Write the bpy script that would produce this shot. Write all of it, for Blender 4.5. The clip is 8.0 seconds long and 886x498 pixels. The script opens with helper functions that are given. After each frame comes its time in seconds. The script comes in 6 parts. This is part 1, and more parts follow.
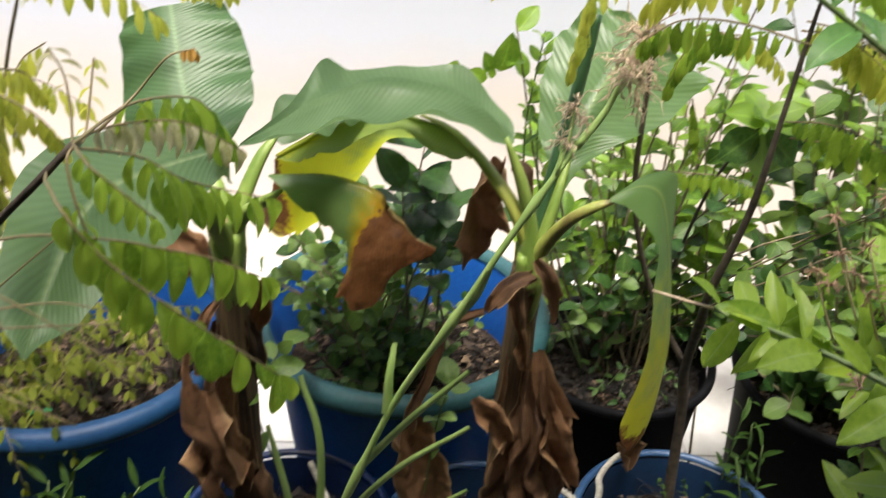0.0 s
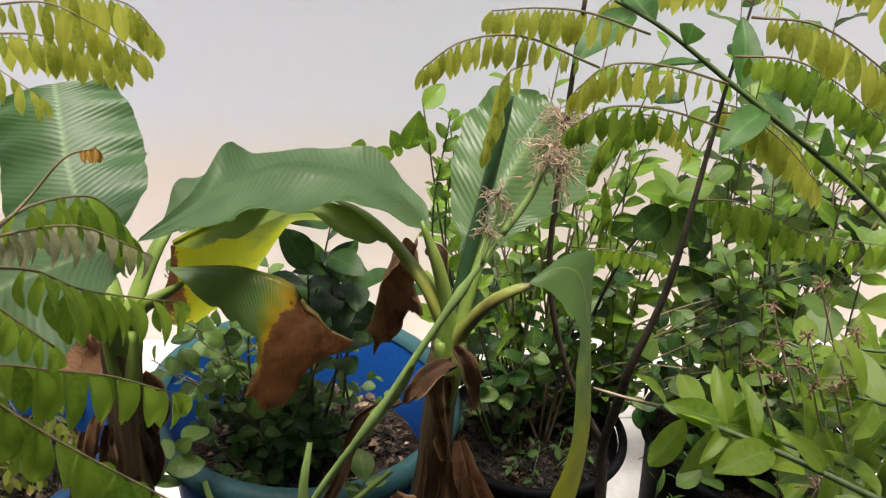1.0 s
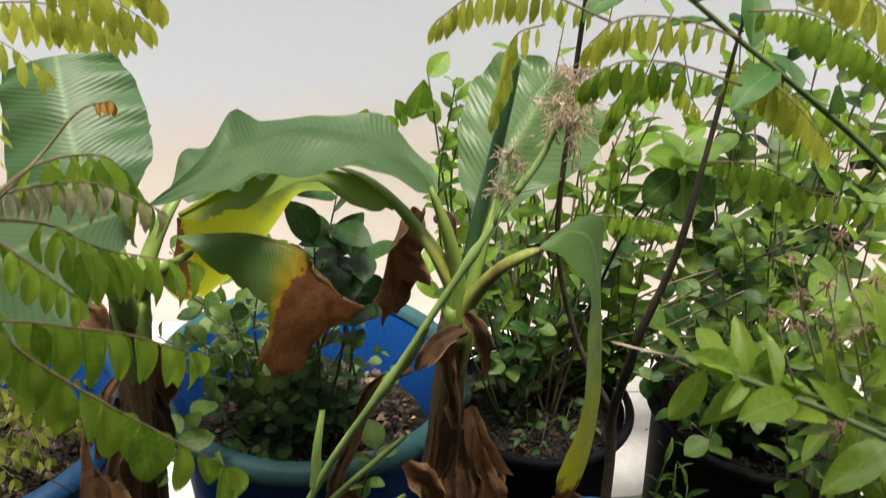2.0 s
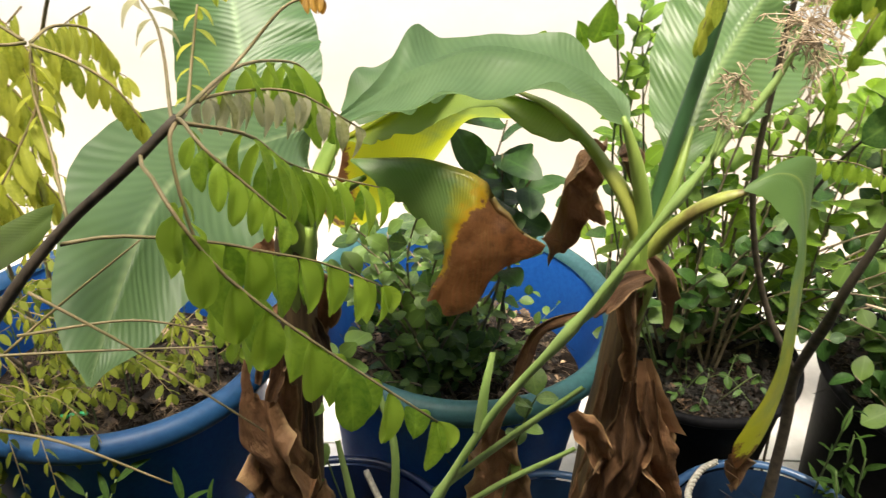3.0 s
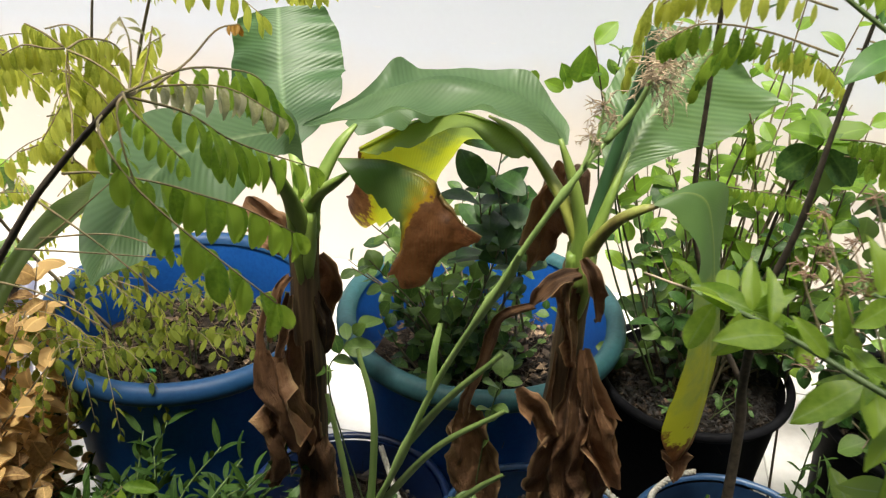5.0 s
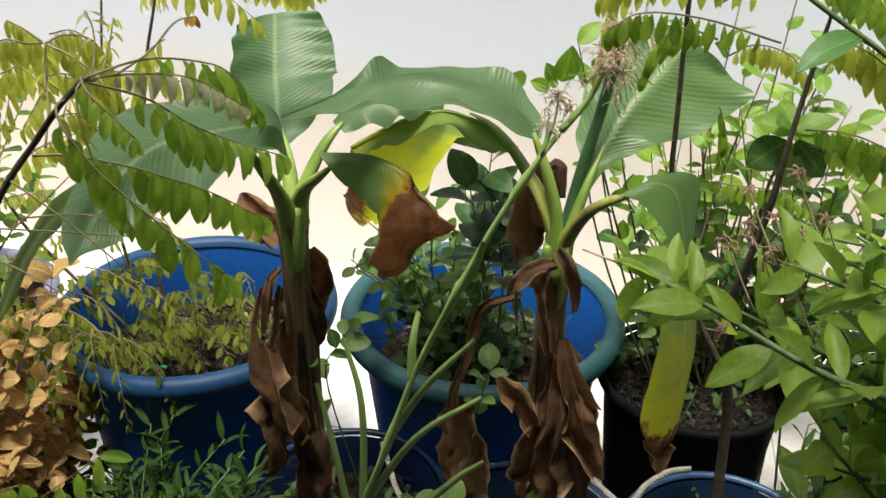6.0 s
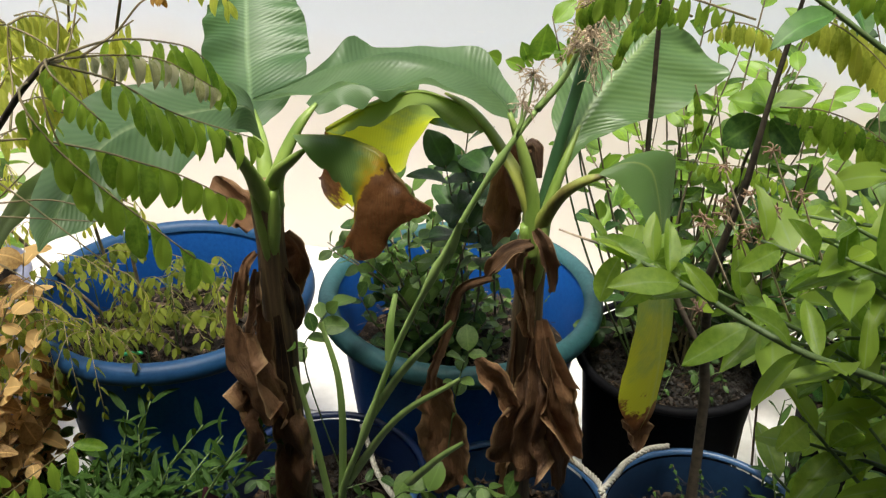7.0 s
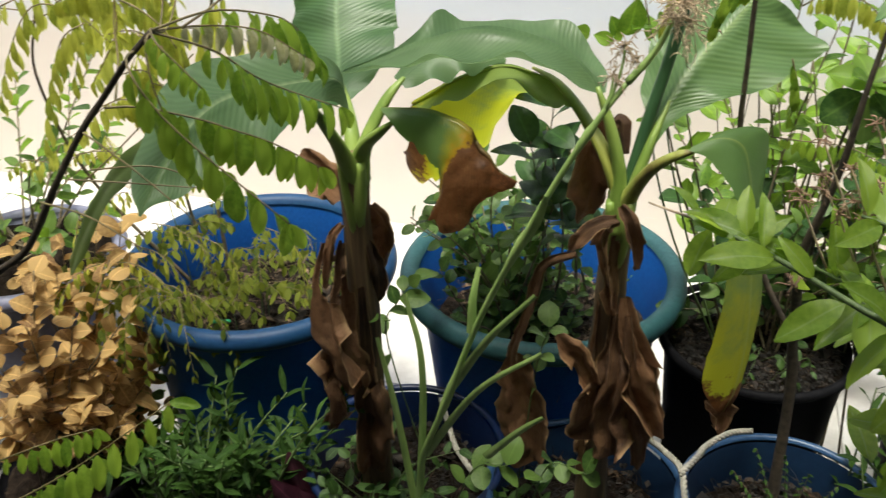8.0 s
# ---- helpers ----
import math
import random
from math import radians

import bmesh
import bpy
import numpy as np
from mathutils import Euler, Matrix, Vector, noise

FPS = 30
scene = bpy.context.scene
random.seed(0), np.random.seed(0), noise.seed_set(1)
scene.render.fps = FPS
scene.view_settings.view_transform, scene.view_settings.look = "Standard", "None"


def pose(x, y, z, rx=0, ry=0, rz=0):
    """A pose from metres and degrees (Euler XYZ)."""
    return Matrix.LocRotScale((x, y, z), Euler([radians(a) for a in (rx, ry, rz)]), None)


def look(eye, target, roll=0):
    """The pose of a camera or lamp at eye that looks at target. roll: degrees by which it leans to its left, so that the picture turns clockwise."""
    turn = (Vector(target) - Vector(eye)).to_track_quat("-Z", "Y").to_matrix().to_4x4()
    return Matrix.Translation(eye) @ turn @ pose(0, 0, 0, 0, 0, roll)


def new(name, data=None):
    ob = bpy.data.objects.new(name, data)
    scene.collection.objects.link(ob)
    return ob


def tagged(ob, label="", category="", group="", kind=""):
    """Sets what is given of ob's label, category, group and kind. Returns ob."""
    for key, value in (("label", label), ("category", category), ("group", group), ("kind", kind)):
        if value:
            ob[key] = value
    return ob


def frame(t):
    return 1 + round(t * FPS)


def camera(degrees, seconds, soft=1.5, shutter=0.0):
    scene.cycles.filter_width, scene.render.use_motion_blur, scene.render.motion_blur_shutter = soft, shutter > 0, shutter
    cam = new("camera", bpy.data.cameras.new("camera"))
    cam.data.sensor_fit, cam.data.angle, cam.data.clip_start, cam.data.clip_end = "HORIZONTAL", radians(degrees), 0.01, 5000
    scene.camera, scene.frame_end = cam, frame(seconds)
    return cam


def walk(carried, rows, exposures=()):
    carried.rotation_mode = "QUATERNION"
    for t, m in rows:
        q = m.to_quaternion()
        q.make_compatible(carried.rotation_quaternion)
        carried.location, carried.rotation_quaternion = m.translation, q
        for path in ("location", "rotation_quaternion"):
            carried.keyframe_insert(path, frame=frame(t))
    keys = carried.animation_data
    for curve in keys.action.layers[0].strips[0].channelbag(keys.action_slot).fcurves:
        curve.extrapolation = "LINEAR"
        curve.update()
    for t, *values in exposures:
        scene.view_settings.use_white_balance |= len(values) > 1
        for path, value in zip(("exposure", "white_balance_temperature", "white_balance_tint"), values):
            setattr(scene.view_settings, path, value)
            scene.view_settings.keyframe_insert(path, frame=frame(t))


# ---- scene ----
cam = camera(53.5, 8.0, soft=1.2, shutter=0.5)
METRES, EYE, TILT, LEAN, TURN = 0.65, 1.36, -31.9, -2.6, 0.0
ROWS = [
    (0.0, -0.0000, 0.0000, 0.0000, -0.00, -0.00, 0.00),
    (0.5, -0.0290, 0.0361, 0.0378, -4.92, 2.37, 1.51),
    (1.0, -0.0407, 0.0626, 0.0432, -7.24, 3.86, 1.95),
    (1.2, -0.0513, 0.0644, 0.0517, -7.65, 3.87, 2.76),
    (2.3, -0.0687, 0.0914, -0.0193, -6.97, 1.34, 2.97),
    (2.5, -0.0859, 0.1284, -0.0212, -4.29, -0.48, 2.22),
    (3.0, -0.1351, 0.1843, 0.0163, 0.62, -1.05, -0.27),
    (3.5, -0.1264, 0.1699, 0.0267, 2.35, -0.48, -0.82),
    (4.0, -0.0794, 0.0678, -0.0271, 2.75, -0.72, 0.18),
    (4.5, 0.0176, -0.0154, -0.0444, 5.41, 0.72, -1.12),
    (4.7, 0.0751, -0.0502, -0.0479, 6.94, 1.07, -3.09),
    (5.8, 0.2901, -0.1199, -0.0918, 12.38, 2.96, -5.01),
    (6.0, 0.2887, -0.1126, -0.1062, 11.98, 2.55, -4.91),
    (6.5, 0.2923, -0.1111, -0.1048, 10.51, 1.78, -3.99),
    (7.0, 0.2904, -0.1024, -0.1054, 10.62, 1.45, -4.15),
    (7.5, 0.2854, -0.1000, -0.1149, 12.53, 0.26, -4.27),
    (8.0, 0.2815, -0.1111, -0.1189, 15.67, -0.23, -5.39),
]
walk(cam, [(t, pose(0, 0, EYE, TILT, LEAN, TURN) @ pose(METRES * x, METRES * y, METRES * z, 90 + pitch, roll, yaw)) for t, x, y, z, yaw, pitch, roll in ROWS],
     exposures=((0.0, 1.0, 6500, 11), (0.5, 0.75, 6500, 11), (1.0, 0.52, 6500, 12), (2.5, 0.8, 6750, 7), (3.0, 1.22, 6950, 8), (3.5, 1.05, 6950, 8), (4.0, 0.96, 6950, 6), (4.5, 0.95, 6750, 7), (6.0, 0.72, 6500, 5),
                (7.0, 0.73, 6500, 5), (8.0, 0.68, 6500, 4)))

# ---- light ----
world = bpy.data.worlds.new("sky")
scene.world = world
world.use_nodes = True
wn = world.node_tree.nodes
sky = wn.new("ShaderNodeTexSky")
sky.sky_type, sky.sun_disc = "NISHITA", False
sky.sun_elevation, sky.sun_rotation = radians(75), radians(190)
sky.air_density, sky.dust_density = 1.0, 6.0
world.node_tree.links.new(sky.outputs[0], wn["Background"].inputs[0])
wn["Background"].inputs[1].default_value = 0.15
sun_lamp = bpy.data.lights.new("sun", "SUN")
sun_lamp.energy, sun_lamp.angle, sun_lamp.color = 3.4, radians(18), (1.0, 0.95, 0.86)
sun = new("sun", sun_lamp)
sun.matrix_world = look((-0.3, -0.12, 6.0), (0.0, 0.9, 0.0))


# ---- materials ----
def mat_nodes(name):
    m = bpy.data.materials.new(name)
    m.use_nodes = True
    nt = m.node_tree
    return m, nt.nodes, nt.links, nt.nodes["Principled BSDF"]


def ramp(nodes, links, fac, stops):
    r = nodes.new("ShaderNodeValToRGB")
    while len(r.color_ramp.elements) < len(stops):
        r.color_ramp.elements.new(0.5)
    for e, (p, c) in zip(r.color_ramp.elements, stops):
        e.position, e.color = p, (*c, 1)
    links.new(fac, r.inputs[0])
    return r.outputs[0]


def noise_tex(nodes, links, scale, detail=4.0, rough=0.6, stretch=None):
    tc = nodes.new("ShaderNodeTexCoord")
    n = nodes.new("ShaderNodeTexNoise")
    n.inputs["Scale"].default_value, n.inputs["Detail"].default_value = scale, detail
    n.inputs["Roughness"].default_value = rough
    src = tc.outputs["Object"]
    if stretch:
        mp = nodes.new("ShaderNodeMapping")
        mp.inputs["Scale"].default_value = stretch
        links.new(src, mp.inputs[0])
        src = mp.outputs[0]
    links.new(src, n.inputs["Vector"])
    return n.outputs["Fac"]


def mixc(nodes, links, fac, a, b, mode="MIX"):
    x = nodes.new("ShaderNodeMix")
    x.data_type, x.blend_type = "RGBA", mode
    for sock, v in ((x.inputs[0], fac), (x.inputs[6], a), (x.inputs[7], b)):
        if isinstance(v, (int, float)):
            sock.default_value = v
        elif isinstance(v, tuple):
            sock.default_value = (*v, 1)
        else:
            links.new(v, sock)
    return x.outputs[2]


def math_node(nodes, links, op, a, b=0.0, c=0.0):
    x = nodes.new("ShaderNodeMath")
    x.operation = op
    for sock, v in zip(x.inputs, (a, b, c)):
        if isinstance(v, (int, float)):
            sock.default_value = v
        else:
            links.new(v, sock)
    return x.outputs[0]


def bump(nodes, links, bsdf, height, strength=0.3, dist=0.002):
    b = nodes.new("ShaderNodeBump")
    b.inputs["Strength"].default_value, b.inputs["Distance"].default_value = strength, dist
    links.new(height, b.inputs["Height"])
    links.new(b.outputs[0], bsdf.inputs["Normal"])
    return b.outputs[0]


def plain_mat(name, stops, scale=30.0, rough=0.6, relief=0.3, dist=0.002, spec=0.5, stretch=None, tint=(0.8, 0.8, 0.8), islands=False):
    """Two scales of noise: grain through the ramp, and broad patches that tint it."""
    m, n, l, b = mat_nodes(name)
    f = noise_tex(n, l, scale, 5.0, stretch=stretch)
    col = ramp(n, l, f, stops)
    f2 = noise_tex(n, l, 4.0, 3.0)
    col = mixc(n, l, ramp(n, l, f2, [(0.35, (0, 0, 0)), (0.7, (1, 1, 1))]), col, mixc(n, l, 1.0, col, tint, "MULTIPLY"))
    oi = n.new("ShaderNodeObjectInfo")
    v = n.new("ShaderNodeHueSaturation")
    l.new(math_node(n, l, "MULTIPLY_ADD", oi.outputs["Random"], 0.3, 0.85), v.inputs["Value"])
    l.new(col, v.inputs["Color"])
    l.new(v.outputs[0], b.inputs["Base Color"])
    b.inputs["Roughness"].default_value = rough
    b.inputs["Specular IOR Level"].default_value = spec
    bump(n, l, b, f, relief, dist)
    if islands:
        geo = n.new("ShaderNodeNewGeometry")
        l.new(math_node(n, l, "MULTIPLY_ADD", math_node(n, l, "POWER", geo.outputs["Random Per Island"], 2.5), 2.4, 0.25), v.inputs["Value"])
    return m


def leaf_mat(name, dark, light, edge=None, translucency=0.35, rough=0.45, veins=0.0, vary=0.35, vein_colour=None, patches=None, fibre=None, vein_mix=0.07, rib_mix=0.55, spec=0.35, rib_width=0.0):
    """A leaf: UV.x runs from base to tip, UV.y across (0.5 on the midrib)."""
    m, n, l, b = mat_nodes(name)
    tc = n.new("ShaderNodeTexCoord")
    sep = n.new("ShaderNodeSeparateXYZ")
    l.new(tc.outputs["UV"], sep.inputs[0])
    oi = n.new("ShaderNodeObjectInfo")
    big = noise_tex(n, l, 9.0, 3.0)
    fine = noise_tex(n, l, 90.0, 4.0)
    t = math_node(n, l, "ADD", math_node(n, l, "MULTIPLY", big, 0.7), math_node(n, l, "MULTIPLY", oi.outputs["Random"], vary))
    t = math_node(n, l, "ADD", t, math_node(n, l, "MULTIPLY", fine, 0.09))
    col = ramp(n, l, t, [(0.3, dark), (0.85, light)])
    mid = math_node(n, l, "ABSOLUTE", math_node(n, l, "SUBTRACT", sep.outputs[1], 0.5))
    if edge:
        e = math_node(n, l, "ADD", math_node(n, l, "ADD", sep.outputs[0], math_node(n, l, "MULTIPLY", big, 0.7)), math_node(n, l, "MULTIPLY", mid, 0.35))
        col = mixc(n, l, ramp(n, l, e, [(edge[0], (0, 0, 0)), (edge[1], (1, 1, 1))]), col, edge[2])
    if patches:
        # ordered along the leaf: (start, soft, colour), broken up by noise
        wob = noise_tex(n, l, 20.0, 7.0, rough=0.68)
        for s, soft, c, across, *along in patches:
            e = math_node(n, l, "ADD", math_node(n, l, "MULTIPLY", sep.outputs[0], along[0] if along else 1.0), math_node(n, l, "MULTIPLY", math_node(n, l, "SUBTRACT", wob, 0.5), 0.55))
            e = math_node(n, l, "ADD", e, math_node(n, l, "MULTIPLY", sep.outputs[1], across))
            mask = ramp(n, l, e, [(s, (0, 0, 0)), (min(s + soft, 1.0), (1, 1, 1))])
            col = mixc(n, l, mask, col, c)
        # wrinkle shading painted on the creased, withered end: dark lines and pale ridges
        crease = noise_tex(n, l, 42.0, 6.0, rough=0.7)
        crease_shade = ramp(n, l, crease, [(0.36, (1, 1, 1)), (0.5, (0, 0, 0))])
        col = mixc(n, l, math_node(n, l, "MULTIPLY", mask, crease_shade), col, mixc(n, l, 1.0, col, (0.45, 0.38, 0.34), "MULTIPLY"))
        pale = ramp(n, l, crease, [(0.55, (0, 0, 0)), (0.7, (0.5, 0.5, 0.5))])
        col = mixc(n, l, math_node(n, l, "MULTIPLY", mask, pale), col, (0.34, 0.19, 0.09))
    rib = ramp(n, l, mid, [(0.0, (1, 1, 1)), (rib_width or (0.03 if veins else 0.06), (0, 0, 0))])
    col = mixc(n, l, math_node(n, l, "MULTIPLY", rib, rib_mix), col, vein_colour or tuple(min(1, c * 1.8) for c in light))
    height = fine
    if veins:
        w = n.new("ShaderNodeTexWave")
        w.wave_type, w.bands_direction = "BANDS", "X"
        w.inputs["Scale"].default_value = veins
        w.inputs["Distortion"].default_value, w.inputs["Detail"].default_value = 2.6, 2.0
        cv = n.new("ShaderNodeCombineXYZ")
        l.new(math_node(n, l, "SUBTRACT", sep.outputs[0], math_node(n, l, "MULTIPLY", mid, 0.3)), cv.inputs[0])
        l.new(math_node(n, l, "MULTIPLY", sep.outputs[1], 0.15), cv.inputs[1])
        l.new(cv.outputs[0], w.inputs["Vector"])
        col = mixc(n, l, math_node(n, l, "MULTIPLY", w.outputs["Fac"], vein_mix), col, tuple(c * 0.45 for c in dark))
        height = w.outputs["Fac"]
    if fibre:
        cf = n.new("ShaderNodeCombineXYZ")
        l.new(math_node(n, l, "MULTIPLY", sep.outputs[0], 5.0), cf.inputs[0])
        l.new(math_node(n, l, "MULTIPLY", sep.outputs[1], 40.0), cf.inputs[1])
        l.new(math_node(n, l, "MULTIPLY", oi.outputs["Random"], 50.0), cf.inputs[2])
        nf = n.new("ShaderNodeTexNoise")
        nf.inputs["Scale"].default_value, nf.inputs["Detail"].default_value = 1.0, 6.0
        l.new(cf.outputs[0], nf.inputs["Vector"])
        col = mixc(n, l, ramp(n, l, nf.outputs["Fac"], [(0.35, (0, 0, 0)), (0.65, (1, 1, 1))]), mixc(n, l, 1.0, col, fibre, "MULTIPLY"), col)
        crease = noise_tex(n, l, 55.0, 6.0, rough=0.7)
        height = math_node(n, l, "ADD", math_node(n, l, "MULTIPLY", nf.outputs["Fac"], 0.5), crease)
        # hollows of the crumple get their shade in the colour too
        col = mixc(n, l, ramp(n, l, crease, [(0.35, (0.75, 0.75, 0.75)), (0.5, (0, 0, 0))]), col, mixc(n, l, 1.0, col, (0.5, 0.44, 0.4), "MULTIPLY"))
    if fibre:
        # light caught by the torn hems, painted as a straw-pale edge
        col = mixc(n, l, ramp(n, l, mid, [(0.43, (0, 0, 0)), (0.5, (0.85, 0.85, 0.85))]), col, (0.36, 0.23, 0.115))
    l.new(col, b.inputs["Base Color"])
    b.inputs["Roughness"].default_value = rough
    b.inputs["Specular IOR Level"].default_value = spec
    bm_ = bump(n, l, b, height, 0.9 if fibre else 0.08 + 0.8 * vein_mix if veins else 0.3, 0.005 if fibre else 0.0012)
    tr = n.new("ShaderNodeBsdfTranslucent")
    hs = n.new("ShaderNodeHueSaturation")
    hs.inputs["Hue"].default_value, hs.inputs["Saturation"].default_value, hs.inputs["Value"].default_value = 0.49, 1.02, 1.45
    l.new(col, hs.inputs["Color"])
    l.new(hs.outputs[0], tr.inputs["Color"])
    l.new(bm_, tr.inputs["Normal"])
    mx = n.new("ShaderNodeMixShader")
    mx.inputs[0].default_value = translucency
    l.new(b.outputs[0], mx.inputs[1])
    l.new(tr.outputs[0], mx.inputs[2])
    l.new(mx.outputs[0], n["Material Output"].inputs["Surface"])
    return m


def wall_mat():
    """Limewashed plaster: floor bounce painted as a cream lower band that fades into a cooler grey wash, with pale
    scrapes and specks.
    """
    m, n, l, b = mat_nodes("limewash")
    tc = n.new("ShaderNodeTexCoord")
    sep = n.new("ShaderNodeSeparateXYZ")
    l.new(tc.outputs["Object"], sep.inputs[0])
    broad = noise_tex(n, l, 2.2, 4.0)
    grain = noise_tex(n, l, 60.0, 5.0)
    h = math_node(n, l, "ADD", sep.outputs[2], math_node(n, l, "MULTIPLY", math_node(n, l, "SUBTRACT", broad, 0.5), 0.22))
    # warm bounce from the floor goes into the colour below, grey wash above
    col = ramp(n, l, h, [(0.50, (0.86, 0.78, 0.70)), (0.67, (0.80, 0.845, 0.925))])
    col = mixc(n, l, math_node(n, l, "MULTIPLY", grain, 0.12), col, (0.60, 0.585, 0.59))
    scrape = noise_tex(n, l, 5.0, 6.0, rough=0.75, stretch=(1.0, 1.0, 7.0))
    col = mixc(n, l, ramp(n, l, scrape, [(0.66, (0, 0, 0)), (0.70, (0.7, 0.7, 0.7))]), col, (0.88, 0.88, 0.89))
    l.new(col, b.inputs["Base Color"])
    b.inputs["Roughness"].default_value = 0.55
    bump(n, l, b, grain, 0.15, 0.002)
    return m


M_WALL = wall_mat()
M_FLOOR = plain_mat("white_floor", [(0.3, (0.50, 0.495, 0.48)), (0.7, (0.62, 0.615, 0.60))], 25, 0.35, 0.1, tint=(0.9, 0.88, 0.86))
M_GROUT = plain_mat("tile_grout", [(0.3, (0.30, 0.29, 0.27)), (0.7, (0.42, 0.41, 0.38))], 60, 0.85, 0.3)
M_DARK_GROUND = plain_mat("unseen_dark_ground", [(0.3, (0.05, 0.048, 0.045)), (0.7, (0.09, 0.087, 0.08))], 30, 0.7, 0.4)
M_FAR = plain_mat("grey_render", [(0.3, (0.26, 0.25, 0.22)), (0.7, (0.36, 0.345, 0.31))], 20, 0.8)
M_BLUE = plain_mat("blue_plastic", [(0.3, (0.006, 0.056, 0.25)), (0.7, (0.010, 0.082, 0.31))], 120, 0.42, 0.06, spec=0.3, tint=(0.8, 0.95, 1.0))
M_BLUE_RIM = plain_mat("blue_plastic_faded", [(0.3, (0.007, 0.036, 0.10)), (0.7, (0.012, 0.050, 0.128))], 120, 0.5, 0.06, spec=0.25, tint=(0.75, 1.0, 0.95))
M_TEAL_RIM = plain_mat("teal_plastic_faded", [(0.3, (0.020, 0.060, 0.070)), (0.7, (0.032, 0.088, 0.098))], 120, 0.5, 0.06, spec=0.25, tint=(0.8, 1.0, 0.95))
M_NAVY = plain_mat("navy_plastic", [(0.3, (0.003, 0.011, 0.048)), (0.7, (0.005, 0.018, 0.072))], 80, 0.4, 0.06)
# colour holds the light here: body darkened for its shaded inside, rim lightened for gloss
M_BUCKET_SHADED = plain_mat("bucket_plastic_shaded", [(0.3, (0.007, 0.026, 0.074)), (0.7, (0.012, 0.040, 0.10))], 80, 0.45, 0.06)
M_BUCKET_RIM_GLOSS = plain_mat("bucket_rim_painted_gloss", [(0.3, (0.026, 0.075, 0.18)), (0.7, (0.040, 0.10, 0.22))], 80, 0.38, 0.06)
M_BLACK = plain_mat("black_plastic", [(0.3, (0.005, 0.005, 0.006)), (0.7, (0.010, 0.010, 0.012))], 90, 0.6, 0.1, spec=0.06)
M_LILAC = plain_mat("lilac_plastic", [(0.3, (0.19, 0.20, 0.30)), (0.7, (0.26, 0.27, 0.38))], 60, 0.45, 0.08)
M_SOIL = plain_mat("soil", [(0.3, (0.007, 0.005, 0.004)), (0.55, (0.02, 0.014, 0.010)), (0.8, (0.06, 0.045, 0.032))], 70, 0.95, 1.0, 0.01, spec=0.1)
M_STEM = plain_mat("banana_stem", [(0.32, (0.035, 0.022, 0.013)), (0.5, (0.12, 0.075, 0.038)), (0.7, (0.26, 0.19, 0.08))], 70, 0.7, 1.0, 0.004, stretch=(1, 1, 0.06))
M_PETIOLE = plain_mat("banana_petiole", [(0.3, (0.12, 0.20, 0.03)), (0.7, (0.28, 0.37, 0.085))], 25, 0.45, 0.2, stretch=(1, 1, 0.2))
M_PETIOLE_YELLOW = plain_mat("yellowing_petiole", [(0.3, (0.22, 0.26, 0.04)), (0.7, (0.42, 0.44, 0.10))], 25, 0.45, 0.2, stretch=(1, 1, 0.2))
M_PETIOLE_BROWN = plain_mat("browning_petiole", [(0.36, (0.07, 0.045, 0.018)), (0.5, (0.16, 0.15, 0.035)), (0.68, (0.30, 0.36, 0.075))], 25, 0.5, 0.3, stretch=(1, 1, 0.4))
M_PETIOLE_DARK = plain_mat("furled_leaf", [(0.3, (0.022, 0.060, 0.024)), (0.7, (0.04, 0.10, 0.035))], 25, 0.4, 0.3, stretch=(1, 1, 0.1))
M_STALK = plain_mat("green_stalk", [(0.3, (0.20, 0.33, 0.08)), (0.7, (0.36, 0.50, 0.16))], 60, 0.5, 0.4, stretch=(1, 1, 0.1))
M_BARK = plain_mat("twig_bark", [(0.3, (0.030, 0.023, 0.015)), (0.7, (0.10, 0.076, 0.050))], 90, 0.8, 0.7, 0.002)
M_BARK_PALE = plain_mat("grey_twig_bark", [(0.3, (0.11, 0.09, 0.055)), (0.7, (0.30, 0.24, 0.15))], 90, 0.8, 0.7, 0.002)
M_RACHIS = plain_mat("rachis", [(0.3, (0.15, 0.14, 0.05)), (0.7, (0.28, 0.20, 0.10))], 90, 0.6, 0.3)
M_TWIG_GREEN = plain_mat("green_twig", [(0.3, (0.06, 0.10, 0.03)), (0.7, (0.13, 0.19, 0.06))], 90, 0.6, 0.3)
M_ROPE = plain_mat("rope", [(0.3, (0.36, 0.33, 0.27)), (0.7, (0.58, 0.55, 0.48))], 140, 0.9, 0.6)
M_SEED = plain_mat("dry_seedhead", [(0.3, (0.40, 0.29, 0.18)), (0.7, (0.64, 0.51, 0.36))], 120, 0.85, 0.5)
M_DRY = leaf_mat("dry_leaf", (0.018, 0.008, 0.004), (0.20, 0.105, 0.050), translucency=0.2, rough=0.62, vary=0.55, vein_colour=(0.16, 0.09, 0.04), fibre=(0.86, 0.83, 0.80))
M_BANANA = leaf_mat("banana_leaf", (0.045, 0.100, 0.036), (0.135, 0.22, 0.092), translucency=0.45, rough=0.40, spec=0.45, veins=15, vein_mix=0.10, vein_colour=(0.030, 0.070, 0.026), rib_mix=0.6, rib_width=0.014)
M_BANANA_DEEP = leaf_mat("banana_leaf_deep", (0.036, 0.088, 0.030), (0.070, 0.140, 0.050), translucency=0.3, rough=0.42, spec=0.4, veins=12, vein_mix=0.17, vein_colour=(0.22, 0.36, 0.16))
M_BANANA_PALE = leaf_mat("banana_leaf_pale", (0.060, 0.125, 0.050), (0.12, 0.20, 0.085), translucency=0.55, rough=0.42, veins=12, vein_mix=0.17, vein_colour=(0.34, 0.42, 0.22))
